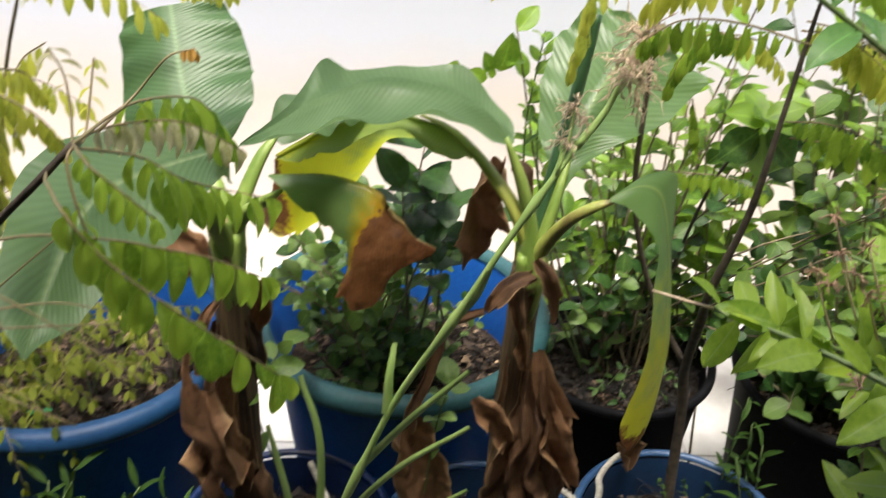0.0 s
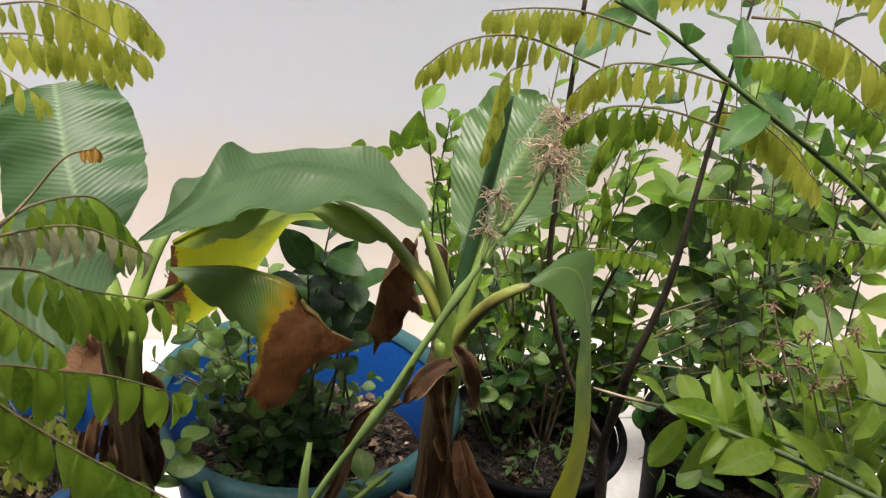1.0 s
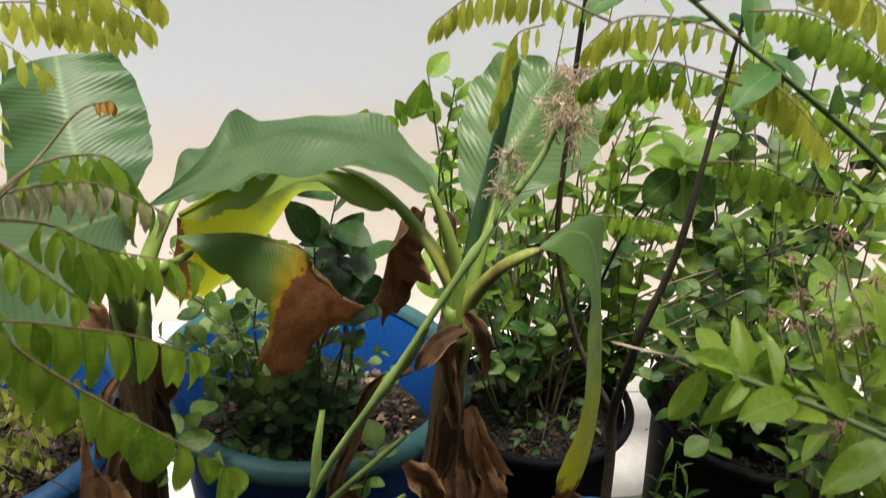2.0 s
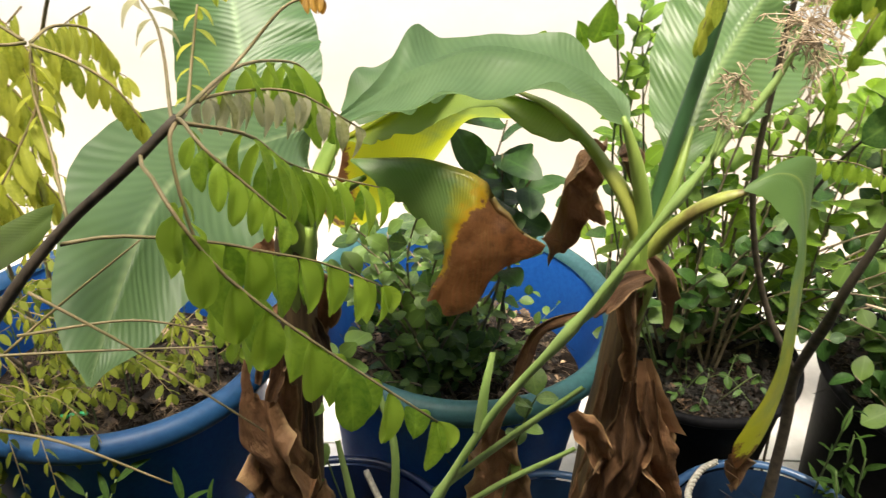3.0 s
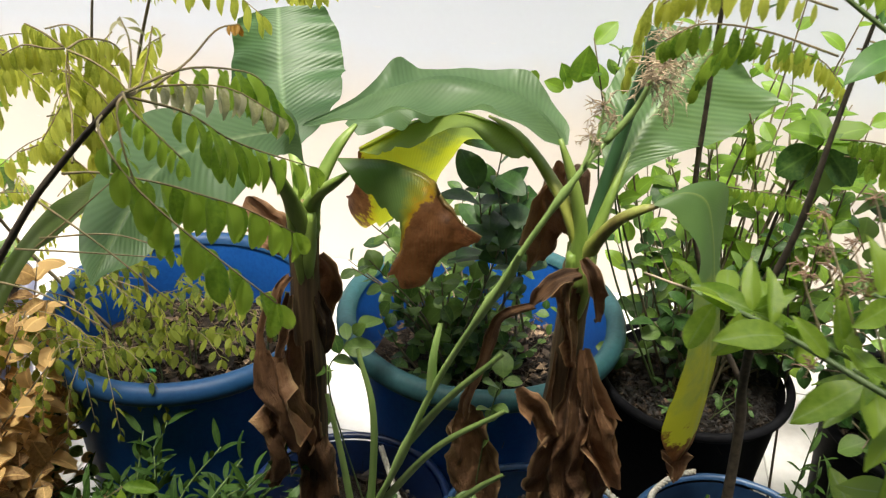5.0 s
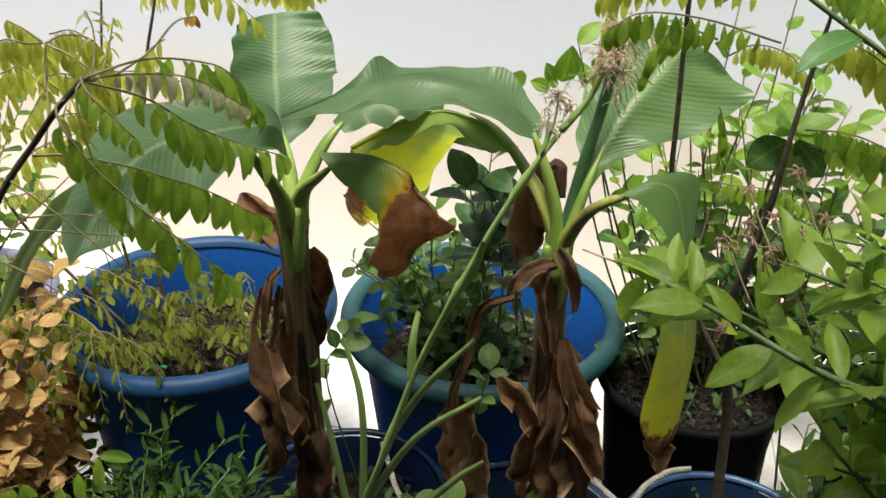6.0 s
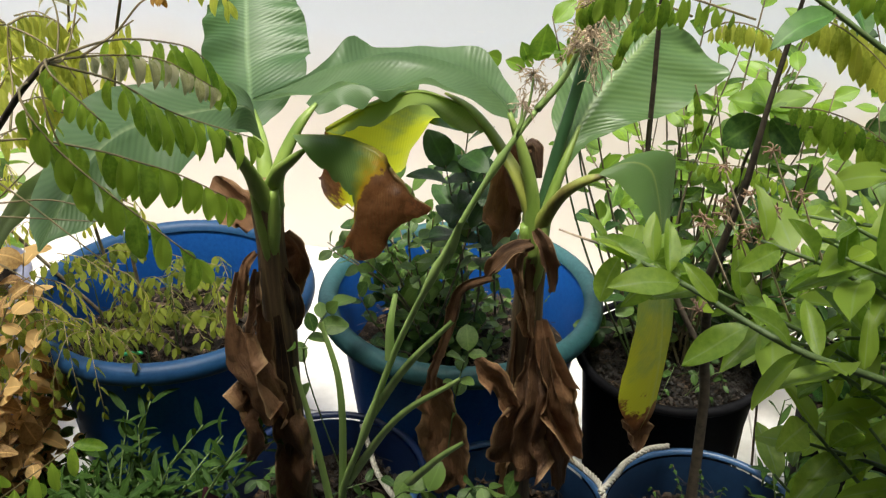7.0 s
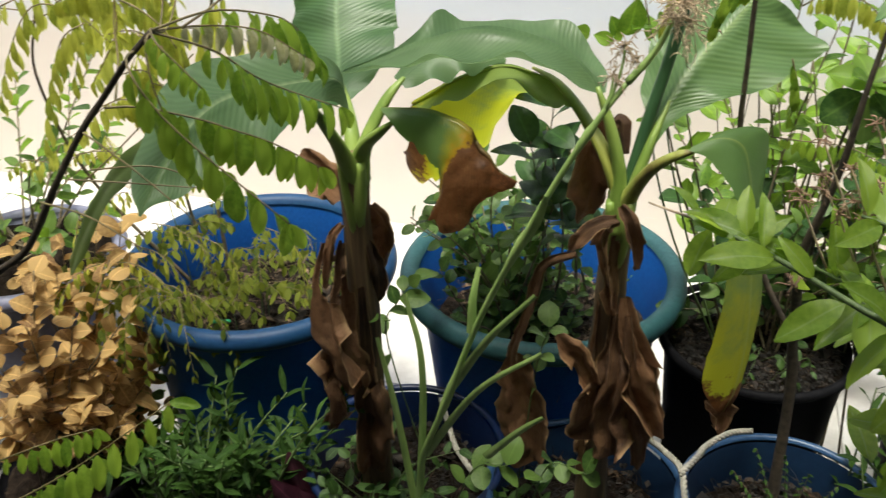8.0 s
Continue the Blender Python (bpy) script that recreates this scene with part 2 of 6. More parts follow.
M_BANANA_STRAP = leaf_mat("banana_leaf_strap", (0.075, 0.125, 0.030), (0.14, 0.20, 0.055), translucency=0.5, rough=0.42, veins=14, vein_mix=0.06, vein_colour=(0.09, 0.12, 0.04), rib_mix=0.3)
M_BANANA_RIBBED = leaf_mat("banana_leaf_ribbed", (0.085, 0.165, 0.052), (0.155, 0.255, 0.095), translucency=0.46, rough=0.36, spec=0.45, veins=10, vein_mix=0.23, vein_colour=(0.36, 0.48, 0.2))
M_BANANA_HANG = leaf_mat("banana_leaf_yellowing", (0.12, 0.22, 0.07), (0.19, 0.31, 0.10), translucency=0.58, rough=0.4, veins=22, vein_mix=0.05, vein_colour=(0.34, 0.40, 0.12),
                         patches=[(0.50, 0.25, (0.38, 0.40, 0.03), 0.0), (0.86, 0.03, (0.14, 0.06, 0.018), 0.0)])
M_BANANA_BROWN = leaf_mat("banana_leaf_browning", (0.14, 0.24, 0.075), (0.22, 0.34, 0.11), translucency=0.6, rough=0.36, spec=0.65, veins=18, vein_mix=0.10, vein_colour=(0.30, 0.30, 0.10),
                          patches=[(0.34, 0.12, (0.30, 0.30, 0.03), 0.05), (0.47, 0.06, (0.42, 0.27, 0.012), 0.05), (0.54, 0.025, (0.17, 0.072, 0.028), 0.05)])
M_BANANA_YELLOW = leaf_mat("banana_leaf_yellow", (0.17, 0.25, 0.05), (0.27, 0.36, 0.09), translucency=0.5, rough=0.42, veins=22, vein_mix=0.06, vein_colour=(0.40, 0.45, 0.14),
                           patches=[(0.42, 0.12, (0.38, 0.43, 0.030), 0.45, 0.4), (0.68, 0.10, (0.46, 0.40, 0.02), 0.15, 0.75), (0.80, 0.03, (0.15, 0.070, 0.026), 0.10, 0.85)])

M_CURRY = leaf_mat("curry_leaf", (0.085, 0.185, 0.018), (0.26, 0.39, 0.045), translucency=0.48, rough=0.42, vary=0.85, rib_mix=0.12)
M_CURRY_Y = leaf_mat("curry_leaf_yellowing", (0.20, 0.26, 0.030), (0.46, 0.49, 0.085), translucency=0.60, rough=0.5, vary=0.8, rib_mix=0.15, edge=(1.2, 1.6, (0.30, 0.20, 0.02)))
M_CURRY_YOUNG = leaf_mat("curry_leaf_young", (0.20, 0.22, 0.07), (0.46, 0.44, 0.26), translucency=0.4, rough=0.3, vary=0.6, rib_mix=0.2)
M_SEEDLING = leaf_mat("seedling_leaf", (0.022, 0.056, 0.010), (0.20, 0.24, 0.032), translucency=0.42, rough=0.5, vary=0.9, rib_mix=0.1)
M_FLOWER = plain_mat("dry_flower", [(0.3, (0.22, 0.13, 0.08)), (0.7, (0.42, 0.27, 0.18))], 120, 0.85, 0.5)
M_ORANGE = leaf_mat("shoot_leaf_orange", (0.20, 0.10, 0.015), (0.42, 0.24, 0.03), translucency=0.4, rough=0.5)
M_LIME = leaf_mat("lime_leaf", (0.098, 0.20, 0.020), (0.235, 0.35, 0.046), translucency=0.55, rough=0.27, vary=0.7, spec=0.6, vein_colour=(0.28, 0.38, 0.13))
# darker version of the citrus leaf, its shade mixed into the green
M_LIME_SHADED = leaf_mat("citrus_leaf_shaded", (0.035, 0.10, 0.02), (0.07, 0.16, 0.035), translucency=0.3, rough=0.4, vary=0.4)
M_ROUND = leaf_mat("round_leaf", (0.030, 0.080, 0.018), (0.125, 0.21, 0.048), translucency=0.42, rough=0.36, vary=0.9, spec=0.4, rib_mix=0.3)
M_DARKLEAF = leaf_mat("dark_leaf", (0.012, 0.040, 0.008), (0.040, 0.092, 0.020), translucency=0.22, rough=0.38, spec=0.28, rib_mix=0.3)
M_BRIGHT = leaf_mat("bright_leaf", (0.045, 0.12, 0.012), (0.17, 0.30, 0.032), translucency=0.5, rough=0.33, vary=0.9, spec=0.45, rib_mix=0.35)
M_WEED = leaf_mat("weed_leaf", (0.016, 0.048, 0.010), (0.065, 0.13, 0.028), translucency=0.3, rough=0.45, vary=0.8)
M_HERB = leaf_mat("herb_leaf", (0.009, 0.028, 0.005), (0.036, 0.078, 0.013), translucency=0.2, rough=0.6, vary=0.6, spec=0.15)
M_TAN = leaf_mat("faded_leaf", (0.12, 0.06, 0.022), (0.45, 0.30, 0.115), translucency=0.35, rough=0.7, vary=0.95)
M_LITTER = plain_mat("leaf_litter", [(0.3, (0.012, 0.008, 0.006)), (0.5, (0.045, 0.030, 0.02)), (0.72, (0.31, 0.215, 0.13))], 25, 0.85, 0.5, islands=True)
# dark copy of the litter, with the shade under the foliage in its colour
M_LITTER_SHADED = plain_mat("shaded_litter", [(0.3, (0.005, 0.0035, 0.0025)), (0.5, (0.014, 0.009, 0.005)), (0.72, (0.085, 0.046, 0.020))], 25, 0.7, 0.5, islands=True)
M_PURPLE = leaf_mat("purple_leaf", (0.05, 0.012, 0.025), (0.11, 0.03, 0.05), translucency=0.2, rough=0.4)
M_GREENBIT = plain_mat("green_plastic", [(0.3, (0.02, 0.30, 0.12)), (0.7, (0.04, 0.42, 0.18))], 60, 0.4, 0.1)


# ---- builders ----
def thing(name, label, category, at, group=""):
    e = new(name)
    e.location = at
    e.empty_display_size = 0.05
    return tagged(e, label, category, group)


def link(ob, parent):
    """Parent ob, whose own pose is given in the world, under a thing or part."""
    ob.parent = parent
    ob.matrix_parent_inverse = world_of(parent).inverted()
    return ob


def world_of(ob):
    """The world pose of an object before the scene is evaluated."""
    own = ob.matrix_basis
    if ob.parent is None:
        return own.copy()
    return world_of(ob.parent) @ ob.matrix_parent_inverse @ own


def mesh_of(name, bm, material, smooth=True):
    me = bpy.data.meshes.new(name)
    bm.normal_update()
    bm.to_mesh(me)
    bm.free()
    me.materials.append(material)
    if smooth:
        me.polygons.foreach_set("use_smooth", [True] * len(me.polygons))
    return me


def part(name, bm, material, parent, label="", smooth=True):
    ob = new(name, mesh_of(name, bm, material, smooth))
    if label:
        ob["label"] = label
    return link(ob, parent)


def solid(name, bm, material, smooth=False, **tags):
    return tagged(new(name, mesh_of(name, bm, material, smooth)), **tags)


def box(bm, lo, hi):
    c = [(a + b) / 2 for a, b in zip(lo, hi)]
    s = [b - a for a, b in zip(lo, hi)]
    bmesh.ops.create_cube(bm, size=1, matrix=Matrix.Translation(c) @ Matrix.Diagonal((*s, 1)))
    return bm


def spline(points, n):
    """n + 1 rows along a Catmull-Rom curve through rows of numbers."""
    p = np.array(points, float)
    p = np.vstack([2 * p[0] - p[1], p, 2 * p[-1] - p[-2]])
    out = []
    for i in range(n + 1):
        u = i / n * (len(p) - 3)
        k = min(int(u), len(p) - 4)
        u -= k
        a, b, c, d = p[k:k + 4]
        out.append(0.5 * (2 * b + (c - a) * u + (2 * a - 5 * b + 4 * c - d) * u * u + (3 * b - a - 3 * c + d) * u ** 3))
    return out


def tube(bm, points, r0, r1, sides=7, n=None, bulge=None, flat=1.0):
    """A tapered tube along a smooth curve."""
    n = n or max(4, 4 * (len(points) - 1))
    rows = [Vector(q) for q in spline(points, n)]
    rings = []
    ref = Vector((0.13, 0.07, 1)) if abs((rows[-1] - rows[0]).normalized().z) < 0.9 else Vector((1, 0.1, 0))
    for i, q in enumerate(rows):
        d = (rows[min(i + 1, n)] - rows[max(i - 1, 0)]).normalized()
        s = d.cross(ref).normalized()
        t = s.cross(d)
        u = i / n
        r = r0 + (r1 - r0) * u
        if bulge:
            r *= bulge(u)
        rings.append([bm.verts.new(q + s * (r * math.cos(a)) + t * (r * flat * math.sin(a))) for a in (2 * math.pi * k / sides for k in range(sides))])
    for a, b in zip(rings, rings[1:]):
        for k in range(sides):
            bm.faces.new((a[k], a[(k + 1) % sides], b[(k + 1) % sides], b[k]))
    bm.faces.new(rings[0][::-1])
    bm.faces.new(rings[-1])
    return bm


def lathe(bm, centre, profile, seg=64):
    """Turns rows of (radius, height) round a vertical axis."""
    rings = []
    for r, z in profile:
        rings.append([bm.verts.new((centre[0] + r * math.cos(a), centre[1] + r * math.sin(a), centre[2] + z))
                      for a in (2 * math.pi * k / seg for k in range(seg))])
    for a, b in zip(rings, rings[1:]):
        for k in range(seg):
            bm.faces.new((a[k], a[(k + 1) % seg], b[(k + 1) % seg], b[k]))
    return bm


def lip(r, z, w, n=10):
    """Profile of a rolled rim of width w: from outside underneath, over the top, to the inside."""
    return [(r + w * 0.5 * math.cos(a), z + w * 0.55 * math.sin(a)) for a in (radians(-80 + 245 * k / n) for k in range(n + 1))]


def blade(rows, n=28, half=7, wave=0.006, ripple=4.0, ragged=0.0, seed=0):
    """A long leaf along a midrib. Rows: x, y, z, width of one half and of the other (the latter lies towards midrib x normal),
    the face's normal nx, ny, nz, and the degrees by which each half falls away from that normal."""
    rng = random.Random(seed)
    bm = bmesh.new()
    uv = bm.loops.layers.uv.new("UVMap")
    q = spline(rows, n)
    grid, uvs = [], {}
    phase = rng.uniform(0, 6)
    for i, row in enumerate(q):
        p = Vector(row[:3])
        d = (Vector(q[min(i + 1, n)][:3]) - Vector(q[max(i - 1, 0)][:3])).normalized()
        s = d.cross(Vector(row[5:8])).normalized()
        up = s.cross(d)
        line = []
        nick = [1 - ragged * max(0.0, 0.25 + noise.noise((i * 0.33, seed * 1.7, k)) + 0.4 * noise.noise((i * 1.1, seed, k))) for k in (1.0, 5.0)]
        for j in range(-half, half + 1):
            v = j / half
            w = max(row[3] if v < 0 else row[4], 0.0005)
            w *= 1 - (1 - nick[0 if v < 0 else 1]) * abs(v) ** 4
            fall = radians(row[8] if v < 0 else row[9]) * (0.45 + 0.55 * abs(v))
            off = s * (v * w * math.cos(fall)) - up * (abs(v) * w * math.sin(fall))
            off += up * (wave * abs(v) ** 1.6 * math.sin(i / n * ripple * 2 * math.pi + phase + (1.3 if v > 0 else 0)) * min(1, w / 0.03))
            off += up * (wave * 0.35 * noise.noise((p + off) * 22.0 + Vector((seed, 0, 0))) * abs(v))
            off -= up * (0.03 * w * max(0.0, 1 - abs(v) * 5))
            vert = bm.verts.new(p + off)
            uvs[vert] = (i / n, 0.5 + v / 2)
            line.append(vert)
        grid.append(line)
    for a, b in zip(grid, grid[1:]):
        for k in range(2 * half):
            f = bm.faces.new((a[k], b[k], b[k + 1], a[k + 1]))
            for lp in f.loops:
                lp[uv].uv = uvs[lp.vert]
    return bm


def sheet(rows, n=48, half=10, wave=0.004, ripple=4.0, ragged=0.0, seed=0, crumple=0.0, crumple_from=0.0, sag=0.10, groove=0.04):
    """A broad leaf between three smooth curves. Rows: a point of the midrib, of one margin and of the other."""
    rng = random.Random(seed)
    bm = bmesh.new()
    uv = bm.loops.layers.uv.new("UVMap")
    q = spline(rows, n)
    grid, uvs = [], {}
    phase = rng.uniform(0, 6)
    for i, row in enumerate(q):
        mid = Vector(row[:3])
        along = (Vector(q[min(i + 1, n)][:3]) - Vector(q[max(i - 1, 0)][:3])).normalized()
        line = []
        for j in range(-half, half + 1):
            v = j / half
            a = abs(v)
            across = Vector(row[3:6] if v < 0 else row[6:9]) - mid
            w = across.length
            up = along.cross(across) if v > 0 else across.cross(along)
            up = up.normalized() if up.length > 1e-7 else Vector((0, 0, 1))
            nick = ragged * max(0.0, 0.25 + noise.noise((i * 0.33, seed * 1.7, 1.0 if v < 0 else 5.0)) + 0.4 * noise.noise((i * 1.1, seed, 1.0 if v < 0 else 5.0)))
            co = mid + across * (a * (1 - nick * a ** 3))
            co += up * (sag * w * 4 * a * (1 - a) * (0.7 + 0.3 * a) - groove * w * max(0.0, 1 - a * 6))
            co += up * (wave * a ** 1.6 * math.sin(i / n * ripple * 2 * math.pi + phase + (1.3 if v > 0 else 0)) * min(1, w / 0.03))
            co += up * (wave * 0.5 * noise.noise(co * 24.0 + Vector((seed, 0, 0))) * a)
            if crumple:
                c = co * 13.0 + Vector((seed * 3.1, 0, 0))
                amount = crumple * min(1.0, max(0.0, (i / n - crumple_from) * 5 + 0.15)) * min(1.0, w / 0.03)
                co += noise.noise_vector(c) * amount + noise.noise_vector(c * 2.7) * (amount * 0.6) + noise.noise_vector(c * 6.0) * (amount * 0.3)
            vert = bm.verts.new(co)
            uvs[vert] = (i / n, 0.5 + v / 2)
            line.append(vert)
        grid.append(line)
    for a, b in zip(grid, grid[1:]):
        for k in range(2 * half):
            f = bm.faces.new((a[k], b[k], b[k + 1], a[k + 1]))
            for lp in f.loops:
                lp[uv].uv = uvs[lp.vert]
    return bm


def leaf_mesh(name, material, width, fold=12.0, curl=0.15, point=0.7, nx=7, ny=2, jag=0.0, seed=0, belly=0.45):
    """A small leaf, 1 long along +x with its face to +z; point: how pointed; belly: where it is widest."""
    rng = random.Random(seed)
    bm = bmesh.new()
    uv = bm.loops.layers.uv.new("UVMap")
    grid, uvs = [], {}
    k = math.log(0.5) / math.log(belly)
    for i in range(nx + 1):
        u = i / nx
        w = width * 0.5 * max(0.02, math.sin(math.pi * u ** k)) ** point * (1 + jag * rng.uniform(-1, 1))
        line = []
        for j in range(-ny, ny + 1):
            v = j / ny
            z = -abs(v) * w * math.sin(radians(fold)) * (0.6 + 0.4 * abs(v)) * (-1) - curl * u * u + 0.02 * math.sin(7 * u + 3 * v + seed)
            vert = bm.verts.new((u * (1 - 0.3 * curl * u), v * w * math.cos(radians(fold)), z))
            uvs[vert] = (u, 0.5 + v / 2)
            line.append(vert)
        grid.append(line)
    for a, b in zip(grid, grid[1:]):
        for j in range(2 * ny):
            f = bm.faces.new((a[j], b[j], b[j + 1], a[j + 1]))
            for lp in f.loops:
                lp[uv].uv = uvs[lp.vert]
    return mesh_of(name, bm, material)


def axes(pos, way, face, length, wide=1.0):
    x = Vector(way).normalized()
    z = Vector(face)
    z = z - x * z.dot(x)
    z = z.normalized() if z.length > 1e-4 else x.orthogonal().normalized()
    y = z.cross(x)
    m = Matrix((x * length, y * length * wide, z * length)).transposed().to_4x4()
    m.translation = pos
    return m


def put_leaf(name, mesh, parent, pos, way, face, length, wide=1.0):
    ob = new(name, mesh)
    ob.matrix_basis = axes(pos, way, face, length, wide)
    return link(ob, parent)


def jitter(rng, s):
    return Vector((rng.uniform(-s, s), rng.uniform(-s, s), rng.uniform(-s, s)))


def frond(plant, points, pairs, meshes, length, rng, start=0.2, hang=0.85, thick=0.0011, slant=0.0):
    """A feather-like compound leaf: a rachis with pairs of short-stalked leaflets that hang to both sides of it."""
    rachis = part("frond", tube(bmesh.new(), points, thick, thick * 0.5, 5, 14), M_RACHIS, plant)
    q = [Vector(p) for p in spline(points, 120)]
    step = (0.98 - start) / max(1, pairs - 1)
    for k in range(pairs):
        fall = hang * rng.uniform(0.94, 1.06)
        for sgn in (-1, 1):
            u = start + step * (k + 0.25 * sgn + rng.uniform(-0.06, 0.06))
            i = max(0, min(119, int(u * 120)))
            d = (q[i + 1] - q[i]).normalized()
            side = d.cross(Vector((0, 0, 1)))
            side = side.normalized() if side.length > 0.1 else Vector((1, 0, 0))
            size = length * (0.74 + 0.34 * math.sin(math.pi * min(1, 0.25 + 0.72 * u))) * rng.uniform(0.93, 1.06) * min(1.0, 0.6 + 1.5 * max(0.0, u - start))
            way = side * sgn * (1.2 - fall) + Vector((0, 0, -fall)) + d * rng.uniform(0.02, 0.12) + jitter(rng, 0.045)
            face = side * sgn * 0.9 + Vector((0, 0, 0.3)) + d * (slant + rng.uniform(-0.3, 0.3))
            put_leaf("leaflet", rng.choice(meshes), rachis, q[i] + way.normalized() * (0.04 * size), way, face, size, rng.uniform(0.9, 1.08))
    put_leaf("leaflet", rng.choice(meshes), rachis, q[120], (q[120] - q[114]) * 40 + Vector((0, 0, -0.5)), Vector((0, -0.6, 1)), length * 0.75)
    return rachis


def sprig(plant, points, count, meshes, length, rng, start=0.25, r0=0.002, r1=0.0008, mat=None, spread=0.9, rise=0.15, twig_name="twig"):
    """A twig with single leaves along it."""
    part(twig_name, tube(bmesh.new(), points, r0, r1, 6, 4 * len(points)), mat or M_BARK, plant)
    q = [Vector(p) for p in spline(points, 60)]
    ang = rng.uniform(0, 6)
    for k in range(count):
        u = start + (1 - start) * (k + rng.uniform(-0.3, 0.3)) / max(1, count - 1)
        i = max(0, min(59, int(u * 60)))
        d = (q[i + 1] - q[i]).normalized()
        a = d.orthogonal().normalized()
        b = d.cross(a)
        ang += 2.4 + rng.uniform(-0.4, 0.4)
        out = a * math.cos(ang) + b * math.sin(ang)
        way = out * spread + d * rng.uniform(0.2, 0.7) + Vector((0, 0, rise)) + jitter(rng, 0.15)
        face = Vector((0, -0.25, 1)) + jitter(rng, 0.45)
        put_leaf("leaf", rng.choice(meshes), plant, q[i] + out * r1, way, face, length * rng.uniform(0.65, 1.15))


# ---- the terrace ----
floor = solid("floor", box(bmesh.new(), (-3.5, 1.02, -0.12), (3.5, 2.1, -0.003)), M_GROUT, label="pale glossy terrace floor under the pots", category="floor", kind="structure")
# unseen ground, added dark so little light bounces onto the tub fronts
solid("pavement", box(bmesh.new(), (-3.5, -2.2, -0.12), (3.5, 1.02, -0.002)), M_DARK_GROUND, label="unseen dark ground in front of the tubs, added to cut bounced light", category="pavement", kind="structure")
solid("wall_back", box(bmesh.new(), (-3.5, 2.1, -0.12), (3.5, 2.3, 1.7)), M_WALL, label="grey limewashed terrace wall with floor bounce painted as a cream lower band", category="wall", kind="structure")
# three unseen walls, added to hold back skylight from behind and the sides
solid("wall_behind", box(bmesh.new(), (-3.5, -2.2, 0.0), (3.5, -2.0, 2.6)), M_FAR, label="unseen plain grey wall behind the camera, added to dim the front", category="wall", kind="structure")
solid("wall_left", box(bmesh.new(), (-3.5, -2.0, 0.0), (-3.3, 2.1, 2.6)), M_FAR, label="unseen plain grey side wall, added to block skylight", category="wall", kind="structure")
solid("wall_right", box(bmesh.new(), (3.3, -2.0, 0.0), (3.5, 2.1, 2.6)), M_FAR, label="unseen plain grey side wall, added to block skylight", category="wall", kind="structure")
# unseen slab, added overhead; its edge sets how far the shade reaches
solid("ceiling", box(bmesh.new(), (-3.5, -2.2, 2.6), (3.5, 0.05, 2.75)), M_FAR, label="unseen plain grey slab overhead, added to shade the front plants", category="ceiling", kind="structure")


def planter(name, label, at, r, h, foot, rim_w, body_mat, rim_mat, soil_z, group):
    """A tapered round tub with a rolled rim, soil inside."""
    x, y = at
    t = thing(name, label, "planter", (x, y, 0), group)
    bm = bmesh.new()
    ri = r - rim_w * 0.75
    prof = [(0.001, 0.006), (foot - 0.012, 0.004), (foot, 0.012)]
    prof += [(foot + (r - rim_w - foot) * u, 0.012 + (h - rim_w * 0.9 - 0.012) * u) for u in (0.15, 0.3, 0.5, 0.7, 0.85, 1.0)]
    lathe(bm, (x, y, 0), prof)
    skin = lambda z: foot + (r - rim_w - foot) * min(1.0, (z - 0.012) / (h - rim_w * 0.9 - 0.012)) - 0.006
    inner = [(ri - 0.004, h - 0.01), (skin(h - 0.05), h - 0.05), (skin(soil_z), soil_z), (skin(soil_z - 0.04), soil_z - 0.04)]
    lathe(bm, (x, y, 0), inner)
    part("body", bm, body_mat, t)
    part("rim", lathe(bmesh.new(), (x, y, 0), lip(r - rim_w / 2, h - rim_w * 0.5, rim_w)), rim_mat, t, "rolled rim, faded on tubs, painted gloss on blue buckets")
    bm = bmesh.new()
    rings = []
    for k in range(9):
        rr = max(0.001, (skin(soil_z) + 0.002) * k / 8)
        rings.append([bm.verts.new((x + rr * math.cos(a), y + rr * math.sin(a), soil_z + 0.02 * noise.noise((x * 9 + rr * 30 * math.cos(a), rr * 30 * math.sin(a), 3)) + 0.012 * (1 - k / 8)))
                      for a in (2 * math.pi * j / 40 for j in range(40))])
    for a, b in zip(rings, rings[1:]):
        for j in range(40):
            bm.faces.new((a[j], a[(j + 1) % 40], b[(j + 1) % 40], b[j]))
    part("soil", bm, M_SOIL, t, "dark crumbly soil")
    return t


planter("plastic_tub", "large blue plastic tub planter on the floor", (-0.561, 1.156), 0.262, 0.462, 0.205, 0.036, M_BLUE, M_BLUE_RIM, 0.325, "large blue tubs")
planter("plastic_tub", "large blue plastic tub planter with a faded teal rim", (-0.032, 1.229), 0.258, 0.482, 0.175, 0.036, M_BLUE, M_TEAL_RIM, 0.335, "large blue tubs")
planter("plastic_pot", "black plastic plant pot with rolled rim", (0.352, 1.225), 0.172, 0.405, 0.125, 0.016, M_BLACK, M_BLACK, 0.355, "black pots")
planter("plastic_pot", "black plastic plant pot beside the wall plants", (0.76, 1.20), 0.20, 0.39, 0.15, 0.016, M_BLACK, M_BLACK, 0.33, "black pots")
bucket_a = planter("plastic_bucket", "navy blue plastic bucket used as a planter", (-0.19, 0.90), 0.168, 0.298, 0.125, 0.014, M_NAVY, M_NAVY, 0.215, "rope-handled buckets")
bucket_b = planter("plastic_bucket", "blue plastic bucket with a rope handle used as planter", (0.108, 0.895), 0.160, 0.298, 0.12, 0.014, M_BUCKET_SHADED, M_BUCKET_RIM_GLOSS, 0.215, "rope-handled buckets")
bucket_c = planter("plastic_bucket", "weathered blue plastic bucket with a rope handle", (0.405, 0.904), 0.165, 0.322, 0.125, 0.014, M_BUCKET_SHADED, M_BUCKET_RIM_GLOSS, 0.235, "rope-handled buckets")
